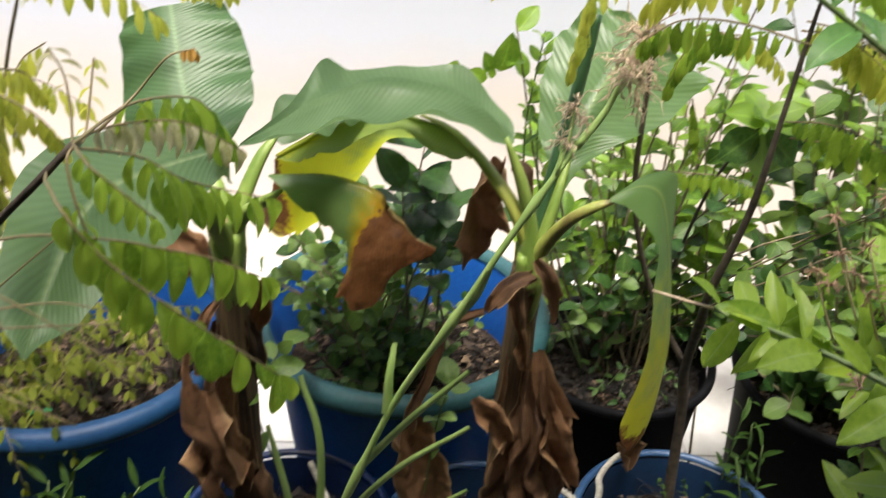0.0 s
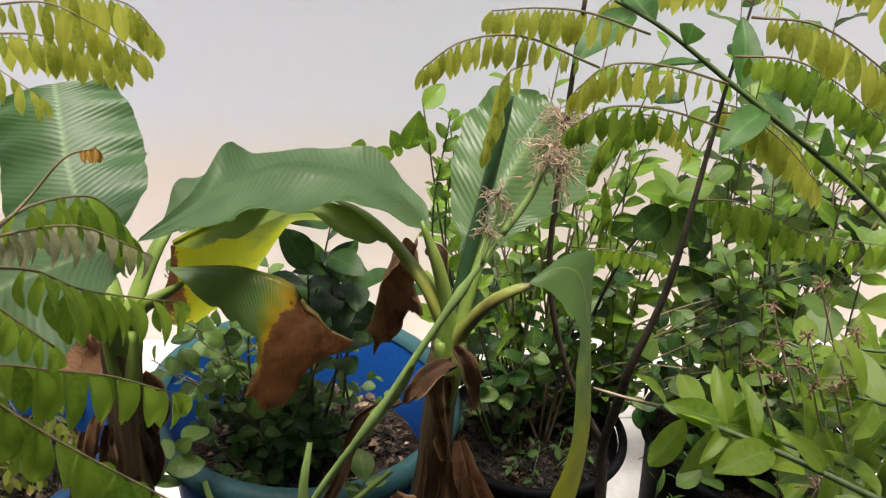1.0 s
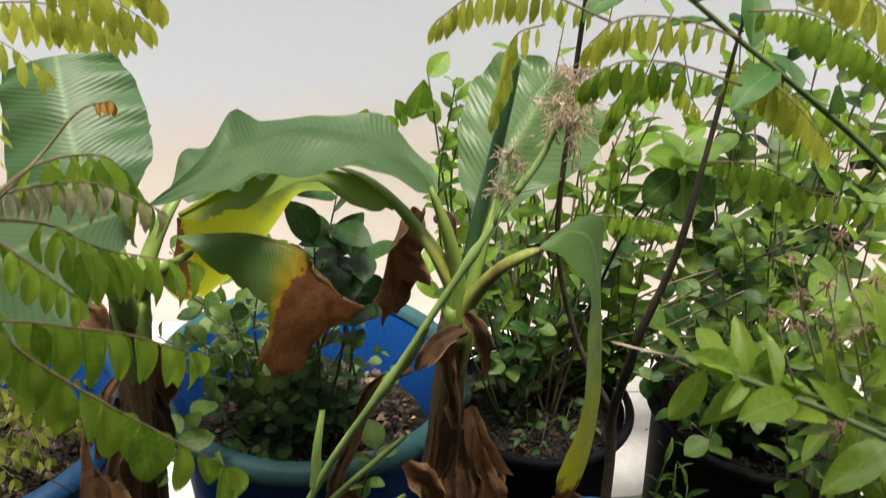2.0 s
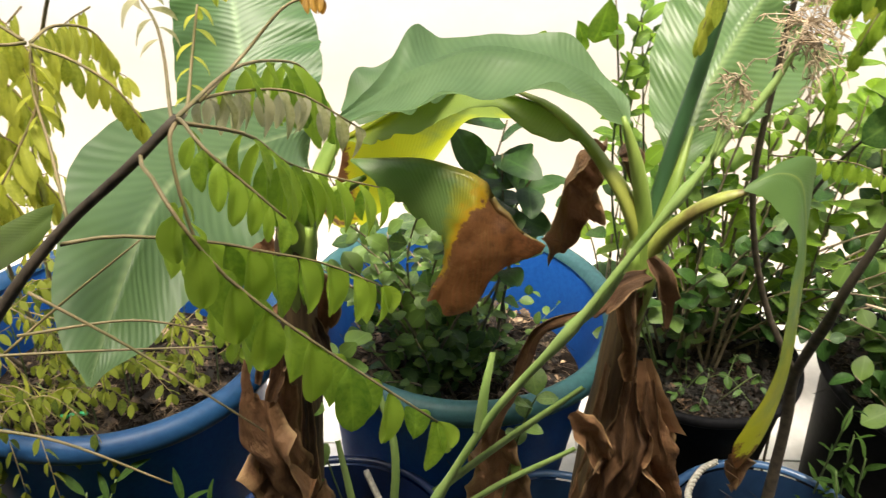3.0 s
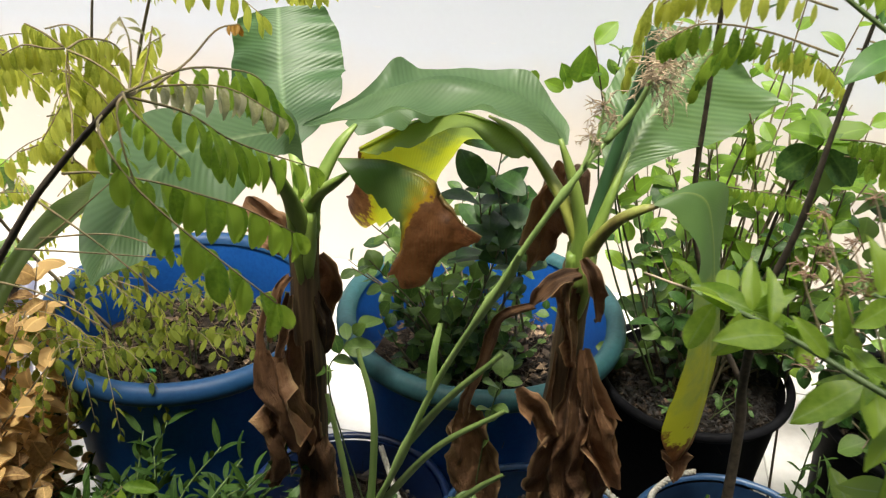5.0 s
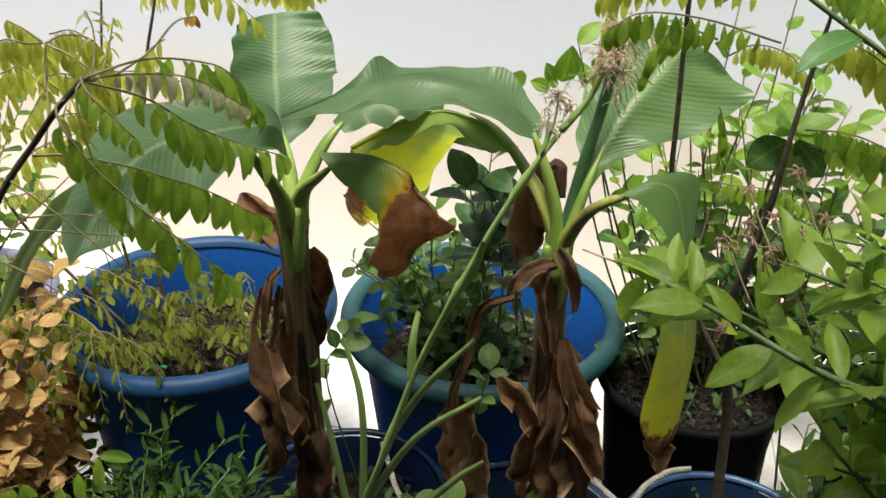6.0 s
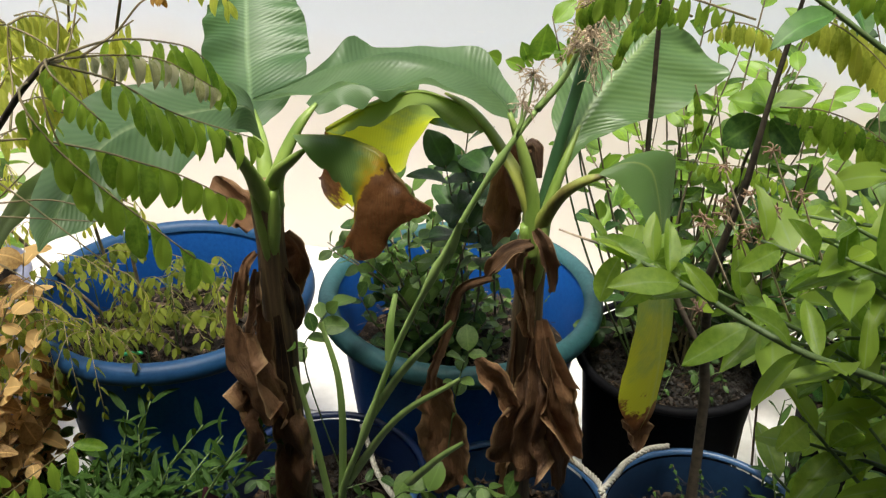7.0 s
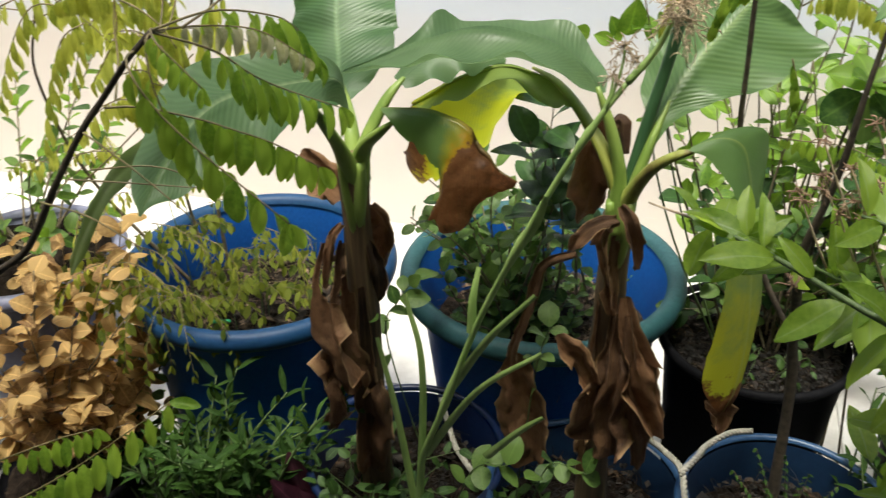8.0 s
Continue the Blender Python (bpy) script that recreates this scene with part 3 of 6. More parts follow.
planter("plastic_pot", "lilac-grey plastic pot with a dark inside", (-1.10, 1.15), 0.20, 0.40, 0.14, 0.03, M_LILAC, M_LILAC, 0.378, "")


# ---- banana plants ----
def banana(label, at):
    return thing("banana_plant", label, "banana plant", at, "potted banana plants")


def stem(plant, points, r0, r1):
    part("pseudostem", tube(bmesh.new(), points, r0, r1, 12, 18, lambda u: 1 + 0.07 * math.sin(19 * u) + 0.05 * math.sin(47 * u)), M_STEM, plant, "brown sheathed false stem")


def petiole(plant, points, r0, r1, mat=None):
    part("petiole", tube(bmesh.new(), points, r0 * 1.2, r1 * 1.15, 10, 16, lambda u: 1 + 0.55 * max(0.0, 1 - u / 0.4) ** 1.5 - 0.5 * max(0.0, (u - 0.7) / 0.3) ** 2, 0.75), mat or M_PETIOLE, plant)


def dry_leaf(plant, points, widths, seed, face=(0.1, -1, 0.1), pleats=1.5, deep=0.35, hem=0.5):
    """A withered leaf: thin brown paper in lengthwise pleats, gathered where it is narrow, with a curled ragged hem."""
    n, half = 44, 13
    bm = bmesh.new()
    uv = bm.loops.layers.uv.new("UVMap")
    rng = random.Random(seed)
    ph, sway = rng.uniform(0, 6), rng.uniform(-0.5, 0.5)
    q = spline([(*p, w) for p, w in zip(points, widths)], n)
    grid, uvs = [], {}
    for i, row in enumerate(q):
        u = i / n
        p = Vector(row[:3])
        d = (Vector(q[min(i + 1, n)][:3]) - Vector(q[max(i - 1, 0)][:3])).normalized()
        turn = sway * math.sin(2.2 * u + ph)
        s = d.cross(Vector((face[0] + turn, face[1], face[2]))).normalized()
        up = s.cross(d)
        line = []
        for j in range(-half, half + 1):
            v = j / half
            w = max(row[3], 0.002) * (1 + 0.22 * noise.noise((u * 5.0, seed * 1.3, 2.0 if v < 0 else 9.0)))
            low = hem * w * (1 - v * v) * u ** 6 - 0.25 * w * abs(v) ** 3 * u ** 6
            fold = 1.35 * deep * w * math.sin(math.pi * pleats * v + ph + 1.6 * u + 0.9 * noise.noise((u * 3.0, v, seed))) * (1 - 0.3 * u)
            curl = 1.1 * w * max(0.0, abs(v) - 0.62) * (1 if noise.noise((u * 2.5, v * 0.5, seed + 5.0)) > 0 else -1.2)
            wob = noise.noise_vector((p + s * v * w) * 16.0 + Vector((seed * 2.3, 0, 0))) * min(0.010, w * 0.38) + noise.noise_vector((p + s * v * w) * 48.0 + Vector((seed, 3, 0))) * min(0.0058, w * 0.22)
            vert = bm.verts.new(p + s * (v * w * (1 - 0.12 * deep)) + up * (fold + curl) + d * low + wob)
            uvs[vert] = (u, 0.5 + v / 2)
            line.append(vert)
        grid.append(line)
    for a, b in zip(grid, grid[1:]):
        for k in range(2 * half):
            f = bm.faces.new((a[k], b[k], b[k + 1], a[k + 1]))
            for lp in f.loops:
                lp[uv].uv = uvs[lp.vert]
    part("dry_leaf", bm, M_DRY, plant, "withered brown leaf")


b1 = banana("young banana plant with an upright leaf and dry hanging sheaths", (-0.215, 0.85, 0.22))
b2 = banana("young banana plant with an arching leaf and dry hanging leaves", (0.118, 0.85, 0.22))
stem(b1, [(-0.228, 0.865, 0.19), (-0.226, 0.855, 0.50), (-0.220, 0.842, 0.80), (-0.218, 0.838, 0.86)], 0.026, 0.017)
stem(b2, [(0.118, 0.865, 0.19), (0.119, 0.85, 0.50), (0.121, 0.838, 0.78), (0.122, 0.835, 0.835)], 0.024, 0.017)

# green overlapping leaf bases at the crowns
for plant, x, y, z in ((b1, -0.217, 0.838, 0.80), (b2, 0.122, 0.834, 0.79)):
    for k in range(4):
        a = k * 1.7 + 0.6
        o = Vector((math.cos(a), math.sin(a), 0)) * 0.006
        c = Vector((x, y, z)) + o
        part("leaf_base", tube(bmesh.new(), [c + Vector((0, 0, -0.11 + 0.02 * k)) - o * 0.3, c + o * 0.4 + Vector((0, 0, -0.005)), c + o * 1.8 + Vector((0, 0, 0.055))], 0.0150, 0.0115, 10, 12, lambda u: 0.2 + 0.8 * math.sin(math.pi * (0.06 + 0.74 * u)), 0.7), M_PETIOLE, plant)
# upright leaf of the first plant
petiole(b1, [(-0.218, 0.84, 0.82), (-0.230, 0.87, 0.88), (-0.262, 0.925, 0.918)], 0.011, 0.006)
part("leaf", blade([(-0.250, 0.903, 0.903, 0.012, 0.012, 0.1, -0.7, 0.7, 24, 6), (-0.267, 0.93, 0.92, 0.075, 0.06, 0.1, -0.7, 0.7, 20, -4), (-0.283, 0.97, 0.943, 0.082, 0.08, 0.1, -0.65, 0.7, 20, -4),
                    (-0.296, 1.0, 0.967, 0.080, 0.088, 0.1, -0.6, 0.7, 24, 4), (-0.306, 1.03, 0.995, 0.078, 0.084, 0.1, -0.6, 0.7, 26, 6), (-0.314, 1.055, 1.018, 0.074, 0.074, 0.1, -0.6, 0.7, 24, 6),
                    (-0.319, 1.07, 1.032, 0.066, 0.062, 0.1, -0.6, 0.7, 24, 6)], n=34, wave=0.005, ripple=5, ragged=0.06, seed=1), M_BANANA_DEEP, b1)
# leaf that leans out over the path
petiole(b1, [(-0.218, 0.84, 0.82), (-0.222, 0.815, 0.875), (-0.226, 0.785, 0.920), (-0.224, 0.745, 0.965)], 0.012, 0.005)
part("leaf", sheet([(-0.199, 0.800, 0.932, -0.197, 0.800, 0.930, -0.202, 0.800, 0.935), (-0.186, 0.745, 0.995, -0.181, 0.720, 0.982, -0.192, 0.765, 1.003),
                    (-0.200, 0.700, 1.012, -0.179, 0.660, 1.003, -0.225, 0.740, 1.024), (-0.227, 0.660, 1.018, -0.188, 0.605, 0.994, -0.260, 0.710, 1.038),
                    (-0.251, 0.625, 1.020, -0.200, 0.585, 0.988, -0.298, 0.680, 1.037), (-0.258, 0.590, 1.020, -0.219, 0.555, 0.988, -0.321, 0.640, 1.024),
                    (-0.262, 0.550, 1.012, -0.236, 0.530, 0.974, -0.325, 0.600, 1.015), (-0.268, 0.520, 0.992, -0.244, 0.505, 0.971, -0.321, 0.560, 0.987),
                    (-0.273, 0.490, 0.968, -0.259, 0.485, 0.968, -0.298, 0.510, 0.963), (-0.274, 0.478, 0.959, -0.271, 0.477, 0.959, -0.276, 0.480, 0.958)], n=60, half=12, wave=0.005, ripple=3, ragged=0.04, seed=2, sag=0.10), M_BANANA_PALE, b1)
# small leaf behind the arch
petiole(b1, [(-0.217, 0.84, 0.82), (-0.203, 0.855, 0.875), (-0.184, 0.88, 0.92), (-0.165, 0.90, 0.945)], 0.010, 0.005)
part("leaf", blade([(-0.170, 0.895, 0.94, 0.012, 0.012, 0, -0.4, 1, 0, 0), (-0.145, 0.92, 0.96, 0.035, 0.035, 0, -0.4, 1, 10, 20), (-0.115, 0.945, 0.968, 0.04, 0.035, 0, -0.4, 1, 15, 25),
                    (-0.08, 0.965, 0.962, 0.025, 0.025, 0, -0.4, 1, 20, 30), (-0.05, 0.975, 0.95, 0.004, 0.004, 0, -0.4, 1, 20, 30)], wave=0.007, ripple=3, seed=12), M_BANANA, b1)
# browning folded leaf
petiole(b1, [(-0.216, 0.84, 0.825), (-0.210, 0.838, 0.851), (-0.193, 0.825, 0.882), (-0.172, 0.81, 0.904), (-0.147, 0.795, 0.928)], 0.011, 0.006)
part("leaf", sheet([(-0.156, 0.787, 0.950, -0.151, 0.782, 0.947, -0.160, 0.800, 0.939), (-0.128, 0.783, 0.953, -0.125, 0.765, 0.928, -0.129, 0.810, 0.914),
                    (-0.095, 0.775, 0.957, -0.097, 0.755, 0.910, -0.102, 0.810, 0.887), (-0.065, 0.765, 0.954, -0.075, 0.748, 0.897, -0.079, 0.800, 0.879),
                    (-0.042, 0.757, 0.945, -0.077, 0.742, 0.872, -0.070, 0.790, 0.863), (-0.030, 0.753, 0.934, -0.083, 0.740, 0.839, -0.057, 0.780, 0.854),
                    (-0.021, 0.751, 0.923, -0.050, 0.742, 0.829, -0.037, 0.770, 0.862), (-0.007, 0.750, 0.908, -0.025, 0.746, 0.867, -0.018, 0.762, 0.879),
                    (0.014, 0.750, 0.894, 0.009, 0.748, 0.886, 0.012, 0.755, 0.888)], n=72, half=18, wave=0.004, ripple=3, ragged=0.12, seed=3, crumple=0.0075, crumple_from=0.38), M_BANANA_BROWN, b1)
# arching leaf of the second plant
petiole(b2, [(0.121, 0.836, 0.80), (0.119, 0.832, 0.844), (0.117, 0.835, 0.880), (0.103, 0.838, 0.930), (0.084, 0.843, 0.976)], 0.013, 0.006)
part("leaf", sheet([(0.089, 0.842, 0.969, 0.084, 0.838, 0.970, 0.093, 0.848, 0.968), (0.073, 0.848, 0.991, 0.058, 0.815, 0.987, 0.089, 0.870, 0.982),
                    (0.049, 0.850, 1.011, 0.035, 0.790, 1.015, 0.074, 0.900, 0.996), (0.022, 0.850, 1.022, 0.014, 0.765, 1.037, 0.047, 0.920, 1.016),
                    (-0.009, 0.845, 1.032, -0.008, 0.765, 1.029, 0.020, 0.920, 1.026), (-0.041, 0.840, 1.038, -0.040, 0.760, 1.025, -0.018, 0.918, 1.024),
                    (-0.070, 0.825, 1.038, -0.072, 0.750, 1.030, -0.049, 0.910, 1.019), (-0.095, 0.800, 1.034, -0.095, 0.735, 1.029, -0.084, 0.890, 1.029),
                    (-0.114, 0.775, 1.031, -0.117, 0.725, 1.026, -0.107, 0.876, 1.040), (-0.136, 0.745, 1.026, -0.139, 0.710, 1.024, -0.127, 0.830, 1.025),
                    (-0.163, 0.702, 1.023, -0.164, 0.700, 1.022, -0.161, 0.705, 1.025)], n=72, half=12, wave=0.0035, ripple=4, ragged=0.04, seed=4, sag=0.20, groove=0.07), M_BANANA, b2)
# yellowing leaf behind it
petiole(b2, [(0.121, 0.838, 0.80), (0.120, 0.836, 0.847), (0.100, 0.845, 0.891), (0.080, 0.860, 0.915), (0.056, 0.880, 0.938), (0.027, 0.905, 0.955), (-0.006, 0.930, 0.960)], 0.011, 0.004, M_PETIOLE_YELLOW)
part("leaf", sheet([(0.068, 0.868, 0.928, 0.065, 0.865, 0.929, 0.071, 0.872, 0.929), (0.032, 0.900, 0.953, 0.045, 0.870, 0.936, 0.036, 0.950, 0.929),
                    (-0.006, 0.930, 0.958, 0.014, 0.885, 0.933, -0.015, 1.040, 0.890), (-0.044, 0.955, 0.955, -0.028, 0.915, 0.943, -0.058, 1.100, 0.854),
                    (-0.082, 0.970, 0.941, -0.072, 0.935, 0.929, -0.095, 1.110, 0.784), (-0.120, 0.980, 0.922, -0.109, 0.945, 0.900, -0.140, 1.100, 0.715),
                    (-0.150, 0.985, 0.902, -0.139, 0.955, 0.883, -0.186, 1.090, 0.683), (-0.170, 0.985, 0.888, -0.163, 0.965, 0.877, -0.223, 1.080, 0.717),
                    (-0.186, 0.985, 0.876, -0.182, 0.980, 0.871, -0.223, 1.050, 0.761)], n=48, half=14, wave=0.005, ripple=3, ragged=0.2, seed=5, sag=0.16), M_BANANA_YELLOW, b2)
# broad leaf that leans back
petiole(b2, [(0.124, 0.836, 0.80), (0.134, 0.842, 0.850), (0.146, 0.855, 0.898), (0.163, 0.890, 0.948)], 0.011, 0.005)
part("leaf", sheet([(0.146, 0.855, 0.898, 0.144, 0.858, 0.899, 0.149, 0.853, 0.899), (0.154, 0.870, 0.925, 0.136, 0.890, 0.930, 0.169, 0.870, 0.927),
                    (0.163, 0.890, 0.947, 0.127, 0.930, 0.953, 0.200, 0.890, 0.943), (0.176, 0.915, 0.970, 0.130, 0.970, 0.983, 0.235, 0.910, 0.951),
                    (0.194, 0.940, 0.991, 0.140, 1.000, 1.011, 0.275, 0.945, 0.954), (0.212, 0.965, 1.007, 0.155, 1.030, 1.029, 0.309, 0.980, 0.968),
                    (0.227, 0.985, 1.020, 0.175, 1.040, 1.049, 0.337, 1.010, 0.984), (0.239, 1.000, 1.032, 0.201, 1.050, 1.060, 0.310, 1.030, 1.002),
                    (0.253, 1.020, 1.046, 0.237, 1.035, 1.056, 0.270, 1.025, 1.034)], n=60, half=12, wave=0.005, ripple=5, ragged=0.04, seed=6, sag=0.08), M_BANANA_RIBBED, b2)
# furled dark leaf
part("furled_leaf", tube(bmesh.new(), [(0.124, 0.836, 0.80), (0.128, 0.848, 0.85), (0.142, 0.870, 0.928), (0.156, 0.885, 0.993), (0.168, 0.900, 1.059), (0.172, 0.905, 1.092)], 0.0082, 0.0062, 9, 16), M_PETIOLE_DARK, b2, "tightly furled dark green leaf")
# bent leaf that hangs down and yellows
petiole(b2, [(0.123, 0.834, 0.80), (0.130, 0.828, 0.845), (0.152, 0.812, 0.893), (0.176, 0.803, 0.918), (0.197, 0.799, 0.929)], 0.010, 0.0055, M_PETIOLE_BROWN)
part("leaf", sheet([(0.193, 0.798, 0.933, 0.191, 0.796, 0.931, 0.195, 0.800, 0.935), (0.222, 0.808, 0.943, 0.213, 0.790, 0.926, 0.230, 0.825, 0.948),
                    (0.245, 0.812, 0.935, 0.230, 0.785, 0.910, 0.266, 0.845, 0.942), (0.257, 0.810, 0.906, 0.244, 0.782, 0.886, 0.278, 0.850, 0.910),
                    (0.267, 0.805, 0.861, 0.251, 0.775, 0.858, 0.282, 0.845, 0.849), (0.274, 0.800, 0.810, 0.248, 0.765, 0.827, 0.289, 0.840, 0.784),
                    (0.285, 0.800, 0.726, 0.247, 0.755, 0.746, 0.302, 0.840, 0.701), (0.288, 0.805, 0.655, 0.245, 0.765, 0.677, 0.300, 0.840, 0.630),
                    (0.287, 0.815, 0.596, 0.248, 0.785, 0.617, 0.293, 0.835, 0.581), (0.280, 0.825, 0.553, 0.271, 0.815, 0.561, 0.285, 0.832, 0.548)], n=60, half=10, wave=0.003, ripple=3, ragged=0.06, seed=7, sag=0.06), M_BANANA_HANG, b2)

# withered leaves and sheaths
dry_leaf(b2, [(0.272, 0.815, 0.585), (0.274, 0.818, 0.562), (0.278, 0.822, 0.538), (0.282, 0.824, 0.515)], (0.020, 0.020, 0.012, 0.003), 42, (0.5, -0.8, 0.1), 0.8, 0.3, 0.2)
dry_leaf(b2, [(0.134, 0.822, 0.703), (0.136, 0.805, 0.654), (0.132, 0.790, 0.591), (0.131, 0.785, 0.496)], (0.008, 0.015, 0.029, 0.037), 22, (-0.1, -1, 0.2), 2.3, 0.34, 0.6)
dry_leaf(b2, [(0.140, 0.812, 0.719), (0.156, 0.795, 0.665), (0.180, 0.785, 0.604), (0.203, 0.790, 0.527)], (0.006, 0.015, 0.026, 0.013), 21, (0.5, -0.9, 0.2), 1.7, 0.5, 0.4)
dry_leaf(b2, [(0.123, 0.812, 0.806), (0.122, 0.815, 0.756), (0.129, 0.815, 0.698)], (0.005, 0.008, 0.004), 43, (-0.4, -0.9, 0.1), 1.0, 0.5)
dry_leaf(b2, [(0.150, 0.800, 0.703), (0.158, 0.790, 0.642), (0.171, 0.790, 0.570), (0.183, 0.800, 0.456)], (0.008, 0.012, 0.017, 0.010), 23, (-0.3, -1, 0.1), 1.4, 0.4, 0.3)
dry_leaf(b2, [(0.117, 0.790, 0.588), (0.099, 0.785, 0.627), (0.082, 0.780, 0.650), (0.068, 0.775, 0.674)], (0.010, 0.015, 0.015, 0.007), 24, (0.2, -0.8, 0.5), 0.8, 0.3, 0.3)
dry_leaf(b2, [(0.076, 0.830, 0.762), (0.040, 0.835, 0.741), (0.022, 0.840, 0.692), (0.007, 0.845, 0.621), (-0.010, 0.850, 0.556)], (0.005, 0.007, 0.009, 0.007, 0.012), 25, (0.2, -0.9, 0.2), 0.8, 0.5, 0.2)
dry_leaf(b2, [(-0.004, 0.850, 0.567), (0.007, 0.850, 0.507), (0.013, 0.850, 0.444), (0.021, 0.850, 0.377)], (0.020, 0.033, 0.036, 0.028), 26, (0.1, -1, 0.3), 0.9, 0.25, 0.5)
dry_leaf(b2, [(0.086, 0.945, 0.900), (0.076, 0.965, 0.845), (0.071, 0.980, 0.790), (0.064, 0.992, 0.730)], (0.014, 0.031, 0.035, 0.020), 27, (0.4, -0.9, 0.1), 1.2, 0.4)
dry_leaf(b2, [(0.120, 0.880, 0.880), (0.116, 0.890, 0.902), (0.109, 0.895, 0.915), (0.100, 0.895, 0.913)], (0.004, 0.010, 0.011, 0.006), 28, (0.2, -0.8, 0.5), 0.8, 0.4)
dry_leaf(b2, [(0.124, 0.800, 0.832), (0.102, 0.790, 0.828), (0.084, 0.785, 0.809), (0.075, 0.785, 0.794)], (0.007, 0.011, 0.010, 0.004), 29, (0.0, -0.7, 0.7), 1.0, 0.4)
dry_leaf(b2, [(0.125, 0.810, 0.846), (0.137, 0.800, 0.830), (0.146, 0.800, 0.801), (0.151, 0.800, 0.770)], (0.005, 0.010, 0.010, 0.005), 30, (0.3, -0.9, 0.2), 1.1, 0.5)
dry_leaf(b2, [(0.113, 0.810, 0.822), (0.109, 0.800, 0.796), (0.119, 0.800, 0.749), (0.129, 0.800, 0.700)], (0.006, 0.012, 0.012, 0.006), 40, (-0.4, -0.9, 0.2), 1.1, 0.5)
dry_leaf(b1, [(-0.262, 0.820, 0.732), (-0.276, 0.810, 0.668), (-0.270, 0.800, 0.610), (-0.249, 0.795, 0.558), (-0.234, 0.800, 0.515)], (0.005, 0.006, 0.022, 0.036, 0.030), 31, (0.1, -1, 0.1), 1.0, 0.35, 0.4)
dry_leaf(b1, [(-0.269, 0.810, 0.548), (-0.265, 0.800, 0.510), (-0.261, 0.800, 0.468), (-0.275, 0.810, 0.411)], (0.022, 0.026, 0.025, 0.012), 32, (0.1, -1, 0.2), 1.2, 0.3, 0.3)
dry_leaf(b1, [(-0.236, 0.820, 0.739), (-0.240, 0.815, 0.689), (-0.250, 0.810, 0.644)], (0.006, 0.012, 0.008), 33, (-0.2, -1, 0.1), 1.0, 0.5)
dry_leaf(b1, [(-0.213, 0.865, 0.777), (-0.201, 0.880, 0.744), (-0.207, 0.885, 0.700), (-0.214, 0.885, 0.656)], (0.010, 0.018, 0.018, 0.010), 34, (0.1, -1, 0.1), 1.1, 0.4)
dry_leaf(b1, [(-0.245, 0.855, 0.779), (-0.261, 0.860, 0.800), (-0.280, 0.865, 0.820), (-0.300, 0.870, 0.836)], (0.012, 0.022, 0.020, 0.010), 35, (0.1, -0.8, 0.5), 0.9, 0.3)
dry_leaf(b1, [(-0.232, 0.820, 0.765), (-0.246, 0.812, 0.748), (-0.254, 0.810, 0.715), (-0.262, 0.810, 0.665)], (0.004, 0.007, 0.007, 0.004), 41, (0.1, -0.9, 0.2), 0.9, 0.4)
dry_leaf(b1, [(-0.262, 0.815, 0.640), (-0.252, 0.800, 0.590), (-0.240, 0.792, 0.545), (-0.226, 0.800, 0.505)], (0.018, 0.034, 0.044, 0.034), 61, (-0.2, -1, 0.3), 0.7, 0.45, 0.5)
dry_leaf(b1, [(-0.208, 0.838, 0.735), (-0.200, 0.842, 0.705), (-0.194, 0.847, 0.670), (-0.200, 0.852, 0.630)], (0.006, 0.011, 0.012, 0.008), 62, (0.5, -0.9, 0.2), 1.0, 0.45, 0.4)
dry_leaf(b1, [(-0.212, 0.815, 0.50), (-0.206, 0.812, 0.44), (-0.208, 0.815, 0.38), (-0.216, 0.82, 0.33)], (0.016, 0.024, 0.026, 0.02), 63, (0.3, -1, 0.2), 1.4, 0.35, 0.4)
# peeling sheaths along the stems
dry_leaf(b1, [(-0.234, 0.815, 0.71), (-0.236, 0.822, 0.58), (-0.238, 0.828, 0.45)], (0.007, 0.012, 0.007), 51, (-0.4, -0.9, 0.1), 0.8, 0.3, 0.3)
dry_leaf(b1, [(-0.212, 0.818, 0.67), (-0.214, 0.824, 0.50), (-0.216, 0.832, 0.34)], (0.006, 0.011, 0.010), 52, (0.3, -0.9, 0.1), 0.8, 0.3, 0.3)
dry_leaf(b2, [(0.108, 0.824, 0.70), (0.106, 0.828, 0.54), (0.103, 0.836, 0.38)], (0.006, 0.011, 0.010), 53, (-0.4, -0.9, 0.1), 0.8, 0.3, 0.3)
# strap-like leaf that falls away towards the left tub
part("leaf", sheet([(-0.374, 0.680, 0.947, -0.369, 0.680, 0.957, -0.371, 0.670, 0.941), (-0.403, 0.690, 0.922, -0.405, 0.700, 0.935, -0.402, 0.680, 0.909),
                    (-0.451, 0.720, 0.881, -0.457, 0.730, 0.895, -0.447, 0.710, 0.868), (-0.504, 0.745, 0.839, -0.502, 0.745, 0.860, -0.490, 0.730, 0.833),
                    (-0.562, 0.775, 0.784, -0.580, 0.785, 0.782, -0.548, 0.765, 0.780), (-0.622, 0.800, 0.714, -0.643, 0.810, 0.705, -0.605, 0.790, 0.713),
                    (-0.674, 0.820, 0.646, -0.689, 0.825, 0.640, -0.655, 0.810, 0.648), (-0.702, 0.830, 0.601, -0.703, 0.830, 0.602, -0.700, 0.830, 0.601)], n=36, half=6, wave=0.003, ripple=3, ragged=0.04, seed=45, sag=0.12), M_BANANA_STRAP, b1)

# ---- tall sedge stalk ----
sedge = thing("sedge_plant", "tall green sedge with a jointed stalk and dry seed tufts", "sedge", (-0.124, 0.80, 0.22))
